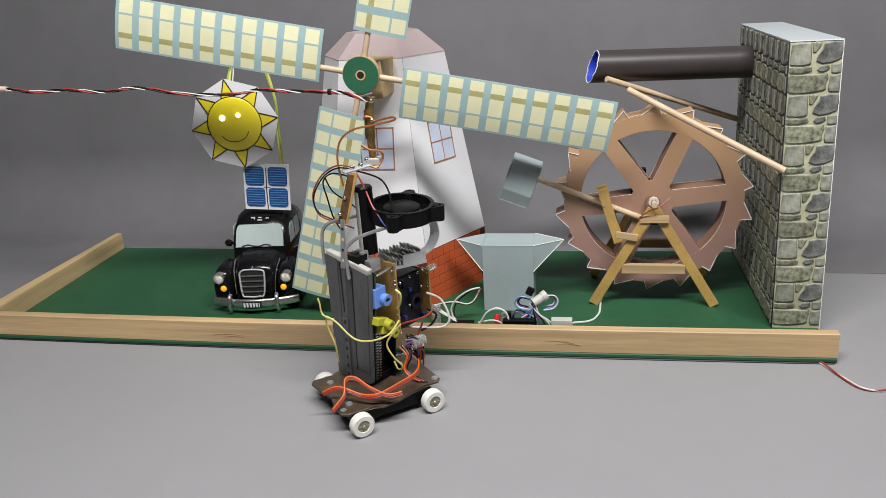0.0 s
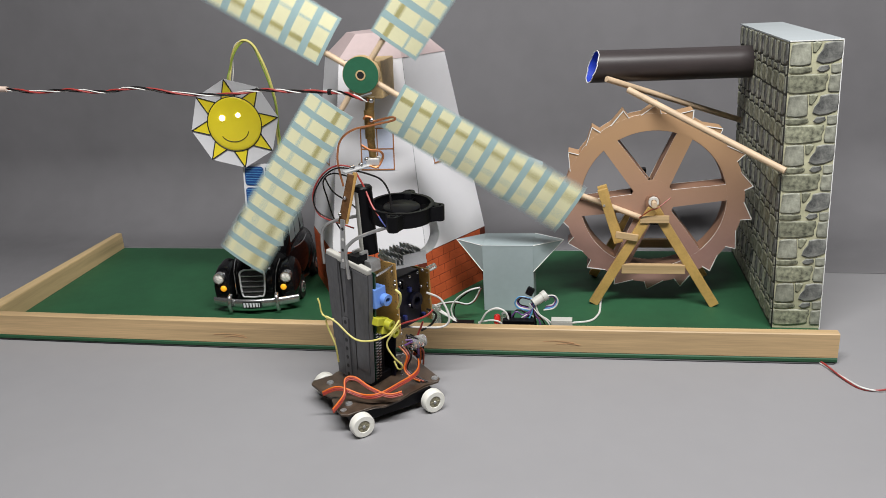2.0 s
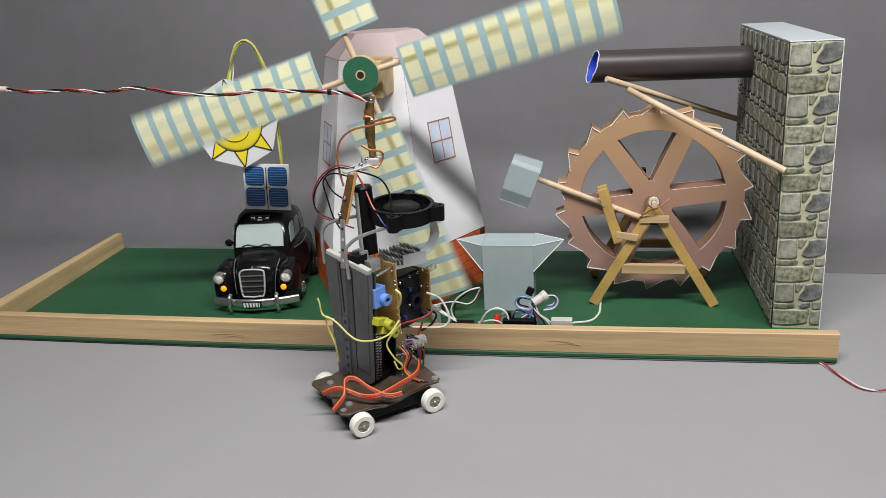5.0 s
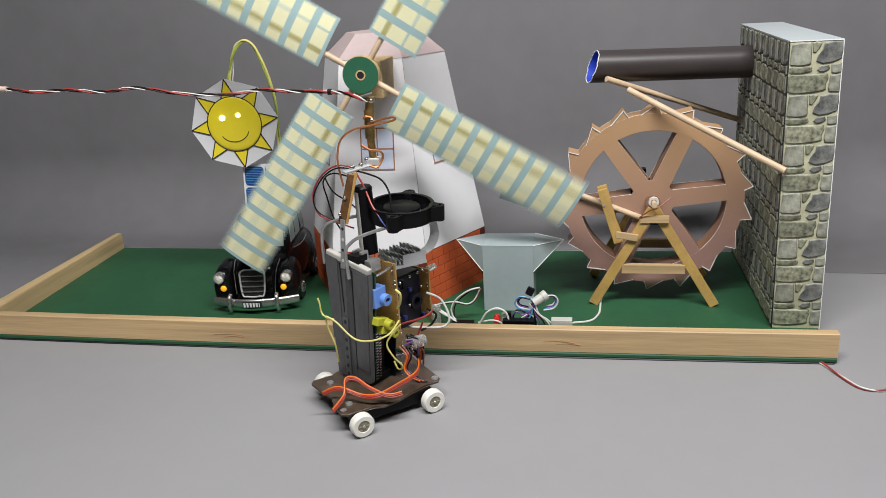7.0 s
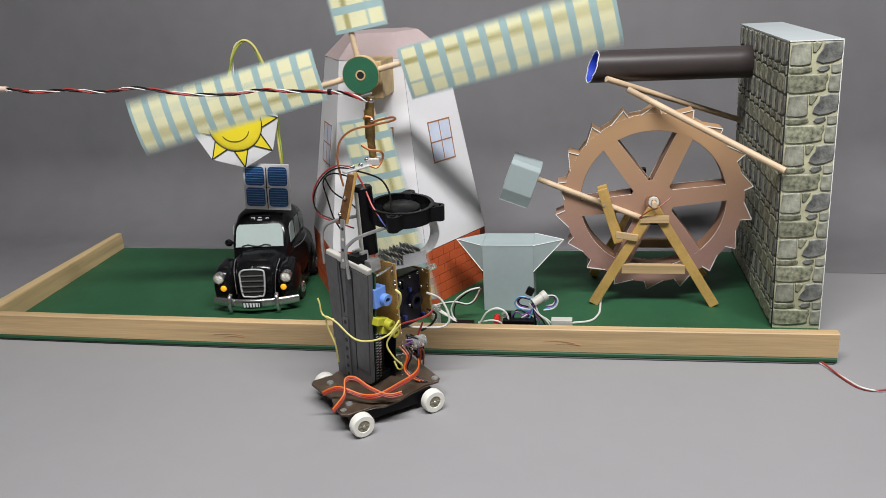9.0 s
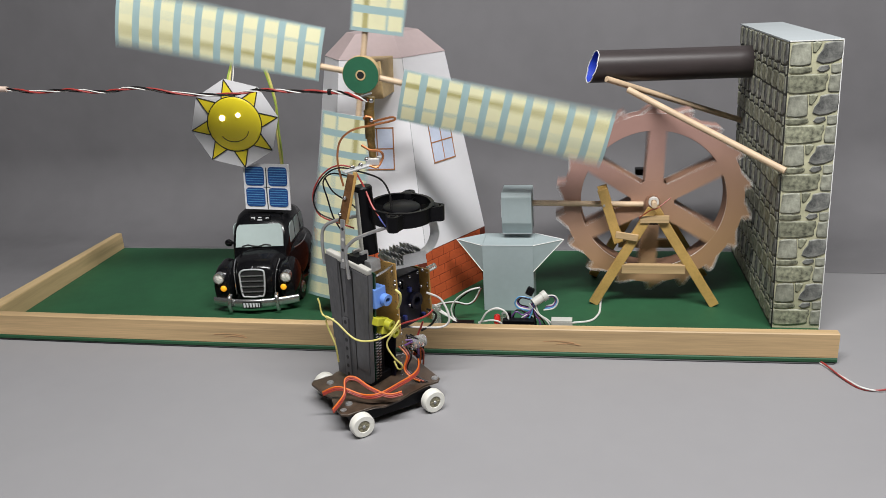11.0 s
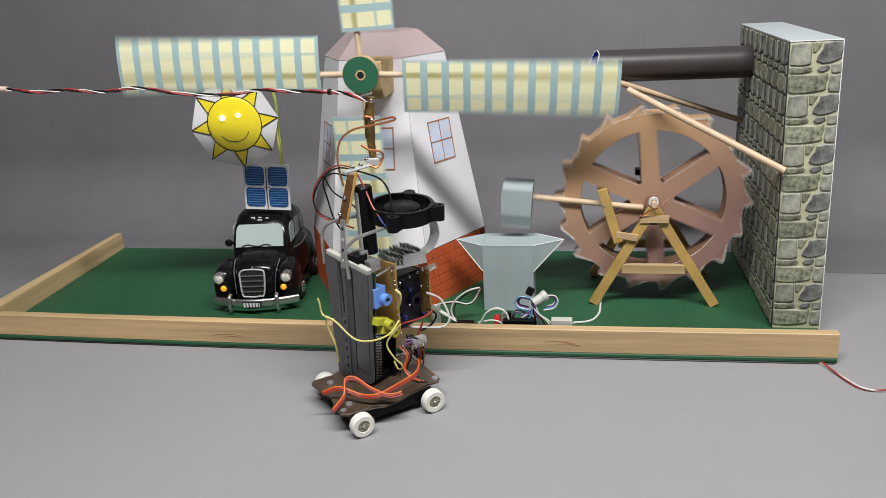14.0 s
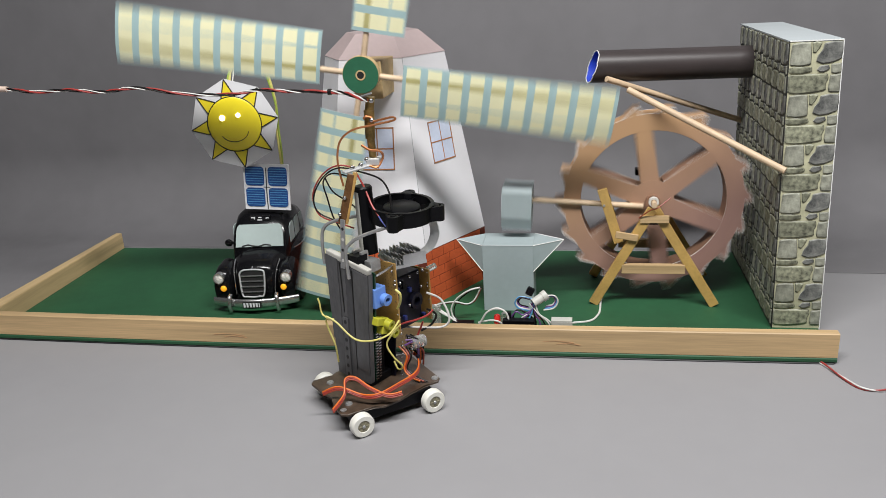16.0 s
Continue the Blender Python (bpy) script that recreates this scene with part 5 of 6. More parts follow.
        bar(bm, (0, 0, -0.0042), (0.0192 * math.cos(radians(a)), 0.0192 * math.sin(radians(a)), -0.0042), 0.002, 0.0015, side=(0, 0, 1))
        put("strut", bm, PLASTIC_BLACK, F, "", fan)
    bm = bm_new()
    cyl(bm, (0, 0, -0.0040), (0, 0, 0.0030), 0.0118, seg=32)
    cyl(bm, (0, 0, 0.0030), (0, 0, 0.0037), 0.0118, 0.0110, seg=32)
    put("fan_hub", bm, PLASTIC_BLACK, F, "black fan hub", fan, True)
    for k in range(7):
        bm = bm_new()
        a = math.tau * k / 7
        q = []
        for r, z0 in ((0.0110, 0.0026), (0.0182, 0.0034)):
            for da, z in ((-0.42, z0), (0.44, -0.0030)):
                q.append(bm.verts.new((r * math.cos(a + da), r * math.sin(a + da), z)))
        bm.faces.new((q[0], q[1], q[3], q[2]))
        bmesh.ops.solidify(bm, geom=list(bm.faces), thickness=0.0006)
        put("fan_blade", bm, PLASTIC_BLACK, F, "black fan blade", fan)
    # heat sink under the fan, carried by a bent aluminium strap
    S = Matrix.Translation((-0.0179, -0.0700, 0.1045)) @ Matrix.Rotation(radians(37.2), 4, "Z")
    bm = bm_new()
    box(bm, (0.0132, 0.0170, 0.0012), (0.0264, 0.034, 0.0024), bevel=0.0003)
    sink = put("heat_sink", bm, ALU, S, "aluminium heat sink with cut fins")
    for k in range(9):
        for j in range(4):
            bm = bm_new()
            top = 0.0088 - 0.0009 * ((k + j) % 3) - (0.0015 if k < 4 else 0)
            box(bm, (0.0012 + k * 0.00300, 0.0042 + j * 0.0084, (0.0024 + top) / 2), (0.0011, 0.0074 if j else 0.0078, top - 0.0024), bevel=0.0002)
            put("fin", bm, ALU, S, "", sink)
    bm = bm_new()
    box(bm, (0.0163, 0.0005, 0.0055), (0.0190, 0.0009, 0.0090), bevel=0.0002)
    put("fin", bm, ALU, S, "flat front fin", sink)
    bm = bm_new()
    line = smooth_line([(0.0640, 0.006, 0.1060), (0.0750, 0.004, 0.1090), (0.0800, 0.002, 0.1190), (0.0775, 0.002, 0.1310), (0.0720, 0.003, 0.1385)], 6)
    for p, q in zip(line, line[1:]):
        a0, a1 = Vector((0, 0.0045, 0)), Vector((0, -0.0045, 0))
        bm.faces.new([bm.verts.new(v) for v in (p + a0, p + a1, q + a1, q + a0)])
    bmesh.ops.remove_doubles(bm, verts=bm.verts, dist=1e-6)
    bmesh.ops.solidify(bm, geom=list(bm.faces), thickness=0.0008)
    put("strap", bm, ALU, B, "bent aluminium strap", smooth=True)
    # boards
    bm = bm_new()
    box(bm, (0.0068, 0.0165, 0.066), (0.0012, 0.040, 0.090))
    pcb = put("main_board", bm, PCB_GREEN, B, "green circuit board on edge")
    bm = bm_new()
    box(bm, (0.0130, 0.0160, 0.0430), (0.0100, 0.0330, 0.0450), bevel=0.0006)
    put("module", bm, PLASTIC_BLACK, B, "black plastic module")
    for k in range(17):
        for c in range(2):
            bm = bm_new()
            z = 0.0235 + k * 0.0024 + c * 0.0010
            box(bm, (0.0066 + c * 0.0030, 0.0405 - 0.0447 * (1 - 2.1 * (0.111 - z)), z), (0.0022, 0.0014, 0.0008))
            put("pin", bm, SOLDER, B, "", pcb)
    bm = bm_new()
    box(bm, (0.0245, 0.0130, 0.0850), (0.0014, 0.040, 0.0560))
    perf = put("perfboard", bm, PCB_BROWN, B, "brown perforated circuit board on edge")
    bm = bm_new()
    box(bm, (0.0246, 0.0132, 0.0376), (0.0016, 0.040, 0.0384))
    put("driver_board", bm, PCB_DARK, B, "dark circuit board on edge")
    bm = bm_new()
    for k in range(9):
        for j in range(5):
            cyl(bm, (0.0236, -0.0045 + j * 0.0026, 0.0885 + k * 0.0026), (0.02365, -0.0045 + j * 0.0026, 0.0885 + k * 0.0026), 0.00042, seg=6)
    put("perforation", bm, BROWN_BOARD, B, "small dark holes in the board", perf)
    rnd = random.Random(4)
    for k in range(26):
        bm = bm_new()
        ball(bm, (0.0245 + rnd.choice((-0.0012, 0.0012)), -0.0066 + rnd.uniform(-0.0006, 0.003), 0.022 + k * 0.0034), rnd.uniform(0.0004, 0.0010), 7)
        put("solder_joint", bm, SOLDER, B, "", perf, True)
    bm = bm_new()
    box(bm, (0.0125, 0.0060, 0.1140), (0.0100, 0.011, 0.0085), bevel=0.0006)
    put("metal_can", bm, STEEL, B, "dull metal component can")
    bm = bm_new()
    box(bm, (0.0060, 0.0130, 0.1190), (0.0100, 0.0120, 0.0075), bevel=0.0005)
    put("socket", bm, PLASTIC_BLACK, B, "black socket")
    for y in (0.009, 0.0165):
        bm = bm_new()
        box(bm, (0.0095, y, 0.1200), (0.0070, 0.0025, 0.0095), bevel=0.0004)
        put("contact", bm, STEEL, B, "steel contact")
    bm = bm_new()
    wire(bm, [(0.0070, -0.0040, 0.1088), (0.0150, -0.0045, 0.1100), (0.0240, -0.0045, 0.1115)], 0.0009, 6)
    put("link", bm, SOLDER, B, "tinned link wire")
    # plugs
    bm = bm_new()
    box(bm, (0.0108, 0.0022, 0.0905), (0.0120, 0.0105, 0.0155), bevel=0.0008)
    plug = put("jack", bm, PLUG_BLUE, B, "blue plastic jack")
    bm = bm_new()
    ring(bm, (0.0138, -0.0073, 0.0880), (0.0138, -0.0018, 0.0885), 0.0022, 0.0044, 20)
    put("jack_mouth", bm, PLUG_BLUE, B, "round blue jack mouth", plug, True)
    bm = bm_new()
    cyl(bm, (0.0138, -0.0048, 0.0882), (0.0138, -0.0040, 0.0882), 0.0023, seg=14)
    put("jack_bore", bm, INK, B, "dark bore", plug)
    for z, dx in ((0.0715, -0.003), (0.0635, 0.001)):
        bm = bm_new()
        box(bm, (0.0125 + dx, -0.0010, z), (0.0120, 0.0080, 0.0060), Matrix.Rotation(radians(18), 3, "Y"), 0.0007)
        jy = put("plug", bm, PLUG_YELLOW, B, "yellow plastic plug")
        bm = bm_new()
        ring(bm, (0.0165 + dx, -0.0095, z - 0.003), (0.0160 + dx, -0.0040, z - 0.0020), 0.0018, 0.0038, 18)
        put("plug_mouth", bm, PLUG_YELLOW, B, "round yellow mouth", jy, True)
    bm = bm_new()
    box(bm, (0.0440, 0.0160, 0.0740), (0.0330, 0.026, 0.0430), bevel=0.0012)
    put("power_module", bm, PCB_DARK, B, "dark crowded power module")
    bm = bm_new()
    box(bm, (0.0640, 0.0120, 0.0740), (0.0014, 0.032, 0.0420))
    perf2 = put("perfboard", bm, PCB_BROWN, B, "brown perforated circuit board on edge")
    for k in range(14):
        bm = bm_new()
        ball(bm, (0.0640 + rnd.choice((-0.001, 0.0012)), -0.0040 + rnd.uniform(-0.0004, 0.003), 0.056 + k * 0.0028), rnd.uniform(0.0004, 0.0010), 7)
        put("solder_joint", bm, SOLDER, B, "", perf2, True)
    bm = bm_new()
    ring(bm, (0.0520, -0.0005, 0.072), (0.0520, 0.003, 0.072), 0.0035, 0.0065, 24)
    put("choke", bm, PCB_DARK, B, "black ring choke", smooth=True)
    for k in range(16):
        bm = bm_new()
        p = (rnd.uniform(0.030, 0.062), -0.0005 + rnd.uniform(0, 0.004), rnd.uniform(0.054, 0.096))
        if k % 3:
            box(bm, p, (rnd.uniform(0.002, 0.005), 0.003, rnd.uniform(0.002, 0.004)), bevel=0.0003)
        else:
            ball(bm, p, 0.0013, 8)
        put("component", bm, (SOLDER, PLASTIC_BLACK, mat("blue_component", (0.02, 0.03, 0.14), 0.4))[k % 3], B, "small soldered component")
    # clear lamp cup on the far side and a second one at the top
    for p, q, r in (((0.0330, -0.0080, 0.0450), (0.0450, -0.0110, 0.0440), 0.0052), ((0.0690, 0.0020, 0.0920), (0.0760, 0.0000, 0.0935), 0.0026)):
        bm = bm_new()
        cyl(bm, p, q, r, r * 0.92, 20)
        put("sensor", bm, CLEAR, B, "clear plastic lamp cup", smooth=True)
    for k in range(9):
        bm = bm_new()
        p = (0.0330 + rnd.uniform(-0.004, 0.010), -0.0090 + rnd.uniform(-0.003, 0.004), 0.0450 + rnd.uniform(-0.012, 0.010))
        box(bm, p, (0.0025, 0.002, 0.0025), Matrix.Rotation(rnd.uniform(0, 3), 3, "X"), 0.0003)
        put("component", bm, (SOLDER, PCB_DARK, PLASTIC_BLACK)[k % 3], B, "small soldered component")
    for k in range(7):
        c0 = Vector((0.0300 + rnd.uniform(-0.003, 0.006), -0.006, 0.050 + rnd.uniform(-0.01, 0.006)))
        q = bm_new()
        wire(q, [c0, c0 + Vector((0.006, -0.006, rnd.uniform(-0.006, 0.004))), c0 + Vector((0.010, -0.004, -0.010)), c0 + Vector((0.012, -0.001, -0.022))], 0.00075, 6)
        put("wire", q, (W_PURPLE, W_BLACK, W_REDBROWN, W_ORANGE, W_BLACK)[k % 5], B, "thin coloured wire")
    cable([(-0.0605, -0.1120, 0.0850), (-0.0530, -0.1130, 0.0808), (-0.0398, -0.117, 0.0704), (-0.0274, -0.118, 0.0694), (-0.0150, -0.114, 0.0729), (-0.0090, -0.105, 0.0797)], 0.00068, W_YELLOW, "yellow wire")
    cable([(-0.070, -0.1, 0.0936), (-0.069, -0.1, 0.090), (-0.0680, -0.1, 0.0815), (-0.0620, -0.104, 0.0795), (-0.0560, -0.110, 0.0820)], 0.00068, W_YELLOW, "yellow wire")
    cable([(-0.0600, -0.104, 0.0790), (-0.0655, -0.1, 0.0760), (-0.0640, -0.1, 0.0680), (-0.0605, -0.1, 0.0560), (-0.0610, -0.096, 0.0400)], 0.00068, W_YELLOW, "yellow wire")
    cable([(-0.0095, -0.100, 0.0740), (-0.0150, -0.100, 0.0680), (-0.0210, -0.100, 0.0580), (-0.0170, -0.100, 0.0480), (-0.0114, -0.097, 0.0388), (-0.0152, -0.095, 0.0348), (-0.0182, -0.094, 0.0409)], 0.00068, W_YELLOW, "yellow wire")
    cable([(-0.0120, -0.097, 0.1000), (-0.0085, -0.098, 0.0970), (-0.0095, -0.096, 0.0900), (-0.0130, -0.092, 0.0830)], 0.0009, W_YELLOW, "pale yellow wire")
    # flat servo leads: three strands side by side
    for k, mm in enumerate((W_ORANGE, W_RED, W_REDBROWN)):
        o = Vector((0.0003 * k, -0.0004 * k, 0.0030 - 0.0011 * k))
        lead = [(-0.0699, -0.1131, 0.0205), (-0.0569, -0.113, 0.0255), (-0.0384, -0.1172, 0.0225), (-0.0255, -0.1178, 0.024), (-0.0136, -0.1056, 0.026), (-0.0039, -0.0906, 0.027), (-0.0040, -0.0760, 0.028), (-0.0090, -0.0660, 0.031), (-0.0180, -0.0660, 0.034)]
        cable([Vector(p) + o for p in lead], 0.00065, mm, "flat servo lead strand")
        lead = [(-0.0560, -0.1330, 0.0185), (-0.0514, -0.1190, 0.0230), (-0.0520, -0.1110, 0.0310), (-0.0450, -0.1090, 0.0318), (-0.0330, -0.1135, 0.0270), (-0.0190, -0.1170, 0.0235), (-0.0096, -0.1120, 0.0230)]
        cable([Vector(p) + o for p in lead], 0.00065, mm, "flat servo lead strand")
    for k, (mm, dx) in enumerate(((W_ORANGE, 0.0), (W_REDBROWN, 0.003), (W_BLACK, 0.006))):
        cable([(-0.0200 + dx, -0.0720, 0.0420), (-0.0130 + dx * 0.6, -0.0760, 0.0360), (-0.0150 + dx * 0.4, -0.0790, 0.0270), (-0.0100 + dx, -0.0820, 0.0215), (-0.0020 + dx, -0.0840, 0.0190)], 0.0007, mm, "bunched servo wire")
    cable([(0.0015, -0.0560, 0.0805), (0.011, -0.05, 0.0725), (0.0169, -0.05, 0.0572), (0.0119, -0.05, 0.0492), (-0.004, -0.05, 0.0480), (-0.0213, -0.055, 0.0508)], 0.0009, W_WHITE, "white wire")
    cable([(-0.0240, -0.0720, 0.0575), (-0.0150, -0.0680, 0.0600), (-0.0060, -0.0620, 0.0605), (0.0010, -0.0570, 0.0620), (0.0050, -0.0530, 0.0650)], 0.0008, W_RED, "red lead under the power module")
    cable([(0.0000, -0.0520, 0.0650), (0.006, -0.047, 0.058), (0.002, -0.048, 0.050), (-0.006, -0.052, 0.046)], 0.0009, W_BLACK, "black wire")
    cable([(-0.0030, -0.0560, 0.0560), (-0.008, -0.058, 0.044), (-0.013, -0.062, 0.034)], 0.0008, W_RED, "red wire")
    return t


def twisted_cable():
    t = thing("twisted_cable", (-0.175, -0.062, 0.240), "twisted red, black and white supply wires strung to the robot mast", "cable")
    path = smooth_line([(-0.3850, -0.062, 0.2500), (-0.3197, -0.062, 0.2465), (-0.2913, -0.062, 0.2434), (-0.2624, -0.062, 0.2438), (-0.2324, -0.062, 0.2416), (-0.2065, -0.062, 0.2437), (-0.1712, -0.062, 0.2385), (-0.1359, -0.062, 0.2366), (-0.1094, -0.062, 0.239),
                        (-0.0839, -0.062, 0.2374), (-0.0567, -0.062, 0.2362), (-0.0440, -0.0615, 0.2340), (-0.0311, -0.060, 0.2290)], 14)
    for k, (mm, lab) in enumerate(((W_RED, "red strand"), (W_BLACK, "black strand"), (W_WHITE, "white strand"))):
        pts = []
        for i, p in enumerate(path):
            a = i * 0.34 + k * math.tau / 3 + 0.5 * math.sin(i * 0.11)
            pts.append(p + Vector((0, math.cos(a), math.sin(a))) * 0.00085)
        bm = bm_new()
        wire(bm, pts, (0.00075, 0.0006, 0.0005)[k], 6, straight=True)
        part("strand", bm, mm, t, lab, smooth=True)
    bm = bm_new()
    ring(bm, (-0.0585, -0.062, 0.2362), (-0.0560, -0.062, 0.2362), 0.0014, 0.0022, 12)
    part("tie", bm, W_BLACK, t, "dark tie round the strands")
    bm = bm_new()
    cyl(bm, (-0.330, -0.062, 0.2470), (-0.3135, -0.062, 0.2460), 0.0022, seg=10)
    part("sleeve", bm, mat("pinkish_sleeve", (0.62, 0.48, 0.40), 0.5), t, "pale pink sleeve", smooth=True)


# ---- small things behind the front rail ----
def red_lamp():
    t = thing("red_led", (0.0456, 0.025, T), "small red light-emitting diode behind the front rail", "LED")
    bm = bm_new()
    cyl(bm, (0.0456, 0.025, 0.0180), (0.0456, 0.025, 0.0235), 0.0029, seg=18)
    ball(bm, (0.0456, 0.025, 0.0235), 0.0029, 14)
    part("lens", bm, RED_LED, t, "red lens", smooth=True)
    for dx in (-0.0012, 0.0012):
        bm = bm_new()
        cyl(bm, (0.0456 + dx, 0.025, T), (0.0456 + dx, 0.025, 0.0185), 0.0004, seg=6)
        part("lead", bm, SOLDER, t)


def loose_wire(name_label, pts, r, mm, category="wire"):
    t = thing("loose_wire", pts[0], name_label, category, "loose wires on the base")
    bm = bm_new()
    wire(bm, pts, r, 7)
    part("insulation", bm, mm, t, smooth=True)


def sensor_plug():
    t = thing("round_connector", (0.081, 0.03, T), "silvery round connector with looped coloured leads behind the rail", "connector")
    a, b = Vector((0.0772, 0.026, 0.0368)), Vector((0.0884, 0.032, 0.0428))
    bm = bm_new()
    ring(bm, a, b, 0.0030, 0.0040, 24)
    ring(bm, b - (b - a) * 0.30, b, 0.0038, 0.0047, 24)
    part("shell", bm, GREY_PLASTIC, t, "pale silvery shell", smooth=True)
    bm = bm_new()
    cyl(bm, a.lerp(b, 0.12), a.lerp(b, 0.8), 0.0031, seg=18)
    part("insert", bm, PLASTIC_BLACK, t, "black insert")
    bm = bm_new()
    box(bm, (0.0745, 0.031, 0.0460), (0.0066, 0.005, 0.0072), Matrix.Rotation(radians(25), 3, "Y"), 0.0012)
    part("cap", bm, PLASTIC_BLACK, t, "black cap")
    loops = ([(0.0778, 0.03, 0.0362), (0.0660, 0.03, 0.0385), (0.0612, 0.03, 0.0330), (0.0640, 0.03, 0.0275), (0.0751, 0.03, 0.0247)], [(0.0852, 0.03, 0.039), (0.0950, 0.03, 0.0400), (0.0985, 0.03, 0.0345), (0.0948, 0.03, 0.0280), (0.0860, 0.03, 0.0260)])
    for j, (pts, mats) in enumerate(((loops[0], (W_BLUE, W_WHITE, W_PURPLE, W_BLACK)), (loops[1], (W_WHITE, W_BLUE, W_PURPLE, W_WHITE)))):
        for k, mm in enumerate(mats):
            bm = bm_new()
            s = 1 - 0.13 * k
            c = sum((Vector(p) for p in pts), Vector()) / len(pts)
            wire(bm, [c + Vector((0, 0.0010 * k, 0.0028)) + (Vector(p) - c) * s for p in pts], 0.00062, 6)
            part("lead", bm, mm, t, "looped coloured lead", smooth=True)
    for k, (mm, dx) in enumerate(((W_WHITE, 0.018), (W_BLACK, 0.013), (W_PURPLE, 0.008), (W_BLACK, 0.003), (W_BLUE, -0.006), (W_WHITE, 0.021), (W_PURPLE, -0.014))):
        bm = bm_new()
        wire(bm, [a + Vector((0.001 * (k - 3), 0, 0)), a + Vector((dx * 0.25, -0.002, -0.009)), a + Vector((dx * 0.7, -0.003, -0.016)), a + Vector((dx, -0.003, -0.0285))], 0.0007, 6)
        part("lead", bm, mm, t, "hanging coloured lead", smooth=True)


def small_block(name, centre, size, mm, label, category, ribs=0):
    t = thing(name, (centre[0], centre[1], T), label, category)
    bm = bm_new()
    box(bm, centre, size, bevel=0.0005)
    part("housing", bm, mm, t)
    for k in range(ribs):
        bm = bm_new()
        x = centre[0] - size[0] / 2 + size[0] * (k + 0.5) / ribs
        box(bm, (x, centre[1] - size[1] / 2, centre[2] + 0.0005), (size[0] / ribs * 0.45, 0.0008, size[2] * 0.8))
        part("rib", bm, mm, t)


def floor_cable():
    t = thing("floor_cable", (0.3086, 0.0, 0.0012), "thin red and white twisted cable lying on the grey sheet", "cable")
    path = smooth_line([(0.303, 0.004, 0.0020), (0.3086, -0.0036, 0.0016), (0.3163, -0.023, 0.0015), (0.3238, -0.0379, 0.0015), (0.3342, -0.042, 0.0015), (0.3466, -0.0395, 0.0015), (0.365, -0.034, 0.0015)], 10)
    for k, (mm, lab) in enumerate(((W_RED, "dark red strand"), (W_WHITE, "white strand"))):
        bm = bm_new()
        wire(bm, [p + Vector((math.cos(i * 0.16 + k * math.pi) * 0.7, 0, math.sin(i * 0.16 + k * math.pi))) * 0.0007 for i, p in enumerate(path)], 0.0007, 6, straight=True)
        part("strand", bm, mm, t, lab, smooth=True)


display_base()
stone_wall()
chute()
prop_rod((0.1400, 0.1400, 0.2120), (0.2790, 0.2250, 0.1542), "dark-shaded round wooden rod under the chute")
prop_rod((0.1587, 0.1220, 0.2043), (0.2785, 0.0471, 0.1470), "pale round wooden rod from wall to chute")
mill_wheel = water_wheel()
wheel_stand()
trip_hammer = hammer()
anvil()
mill, mill_rotor = windmill()
sun_sign()
taxi()
solar_panel()
robot()
twisted_cable()
red_lamp()
sensor_plug()
small_block("chip_strip", (0.0650, 0.0200, 0.0145), (0.0280, 0.008, 0.0190), PLASTIC_BLACK, "low black socket strip behind the rail", "connector")
small_block("terminal_strip", (0.1020, 0.0220, 0.0145), (0.0180, 0.008, 0.0200), GREY_PLASTIC, "pale grey ribbed terminal strip", "connector", 7)
small_block("trimmer_cap", (0.0560, 0.0240, 0.0170), (0.0042, 0.0042, 0.0240), PLASTIC_BLACK, "small black upright part behind the rail", "connector")
small_block("black_box", (0.0120, 0.0400, 0.0075), (0.0200, 0.012, 0.0060), PLASTIC_BLACK, "low black cable joint on the green board", "connector")
loose_wire("white wire arching over the red diode", [(0.0300, 0.02, 0.0180), (0.0321, 0.02, 0.0218), (0.0374, 0.02, 0.0301), (0.0465, 0.02, 0.0341), (0.0547, 0.02, 0.0289), (0.0569, 0.02, 0.0140)], 0.0009, W_WHITE)
loose_wire("white wire lying behind the front rail", [(0.0290, 0.022, 0.0190), (0.0400, 0.022, 0.0215), (0.0480, 0.022, 0.0200), (0.0550, 0.022, 0.0130)], 0.0008, W_WHITE)
loose_wire("white wire looped beside the windmill", [(0.0275, 0.052, 0.0400), (0.0175, 0.050, 0.0378), (0.0065, 0.050, 0.0300), (0.0008, 0.050, 0.0215), (0.0006, 0.050, 0.0140), (0.0040, 0.048, 0.0092), (0.0100, 0.045, 0.0068)], 0.0008, W_WHITE)
loose_wire("pale wire looped close to the windmill foot", [(0.0283, 0.055, 0.0390), (0.0185, 0.053, 0.0362), (0.0080, 0.053, 0.0275), (0.0030, 0.052, 0.0200), (0.0030, 0.050, 0.0120), (0.0085, 0.047, 0.0068)], 0.0006, W_BLACK)
loose_wire("white and red wire beside the windmill foot", [(-0.0150, 0.050, 0.0225), (-0.0060, 0.050, 0.0250), (0.0045, 0.050, 0.0262), (0.0150, 0.052, 0.0235), (0.0215, 0.054, 0.0270), (0.0272, 0.056, 0.0380)], 0.0007, W_WHITE)
loose_wire("dark red wire beside the windmill foot", [(-0.0150, 0.051, 0.0215), (-0.0060, 0.051, 0.0238), (0.0045, 0.051, 0.0248), (0.0150, 0.053, 0.0222), (0.0222, 0.055, 0.0262), (0.0278, 0.057, 0.0375)], 0.0006, W_RED)
loose_wire("white wire running down to the cable joint", [(-0.0155, 0.050, 0.0225), (-0.0105, 0.048, 0.0190), (-0.0040, 0.046, 0.0155), (0.0030, 0.044, 0.0110), (0.0085, 0.042, 0.0075)], 0.0009, W_WHITE)
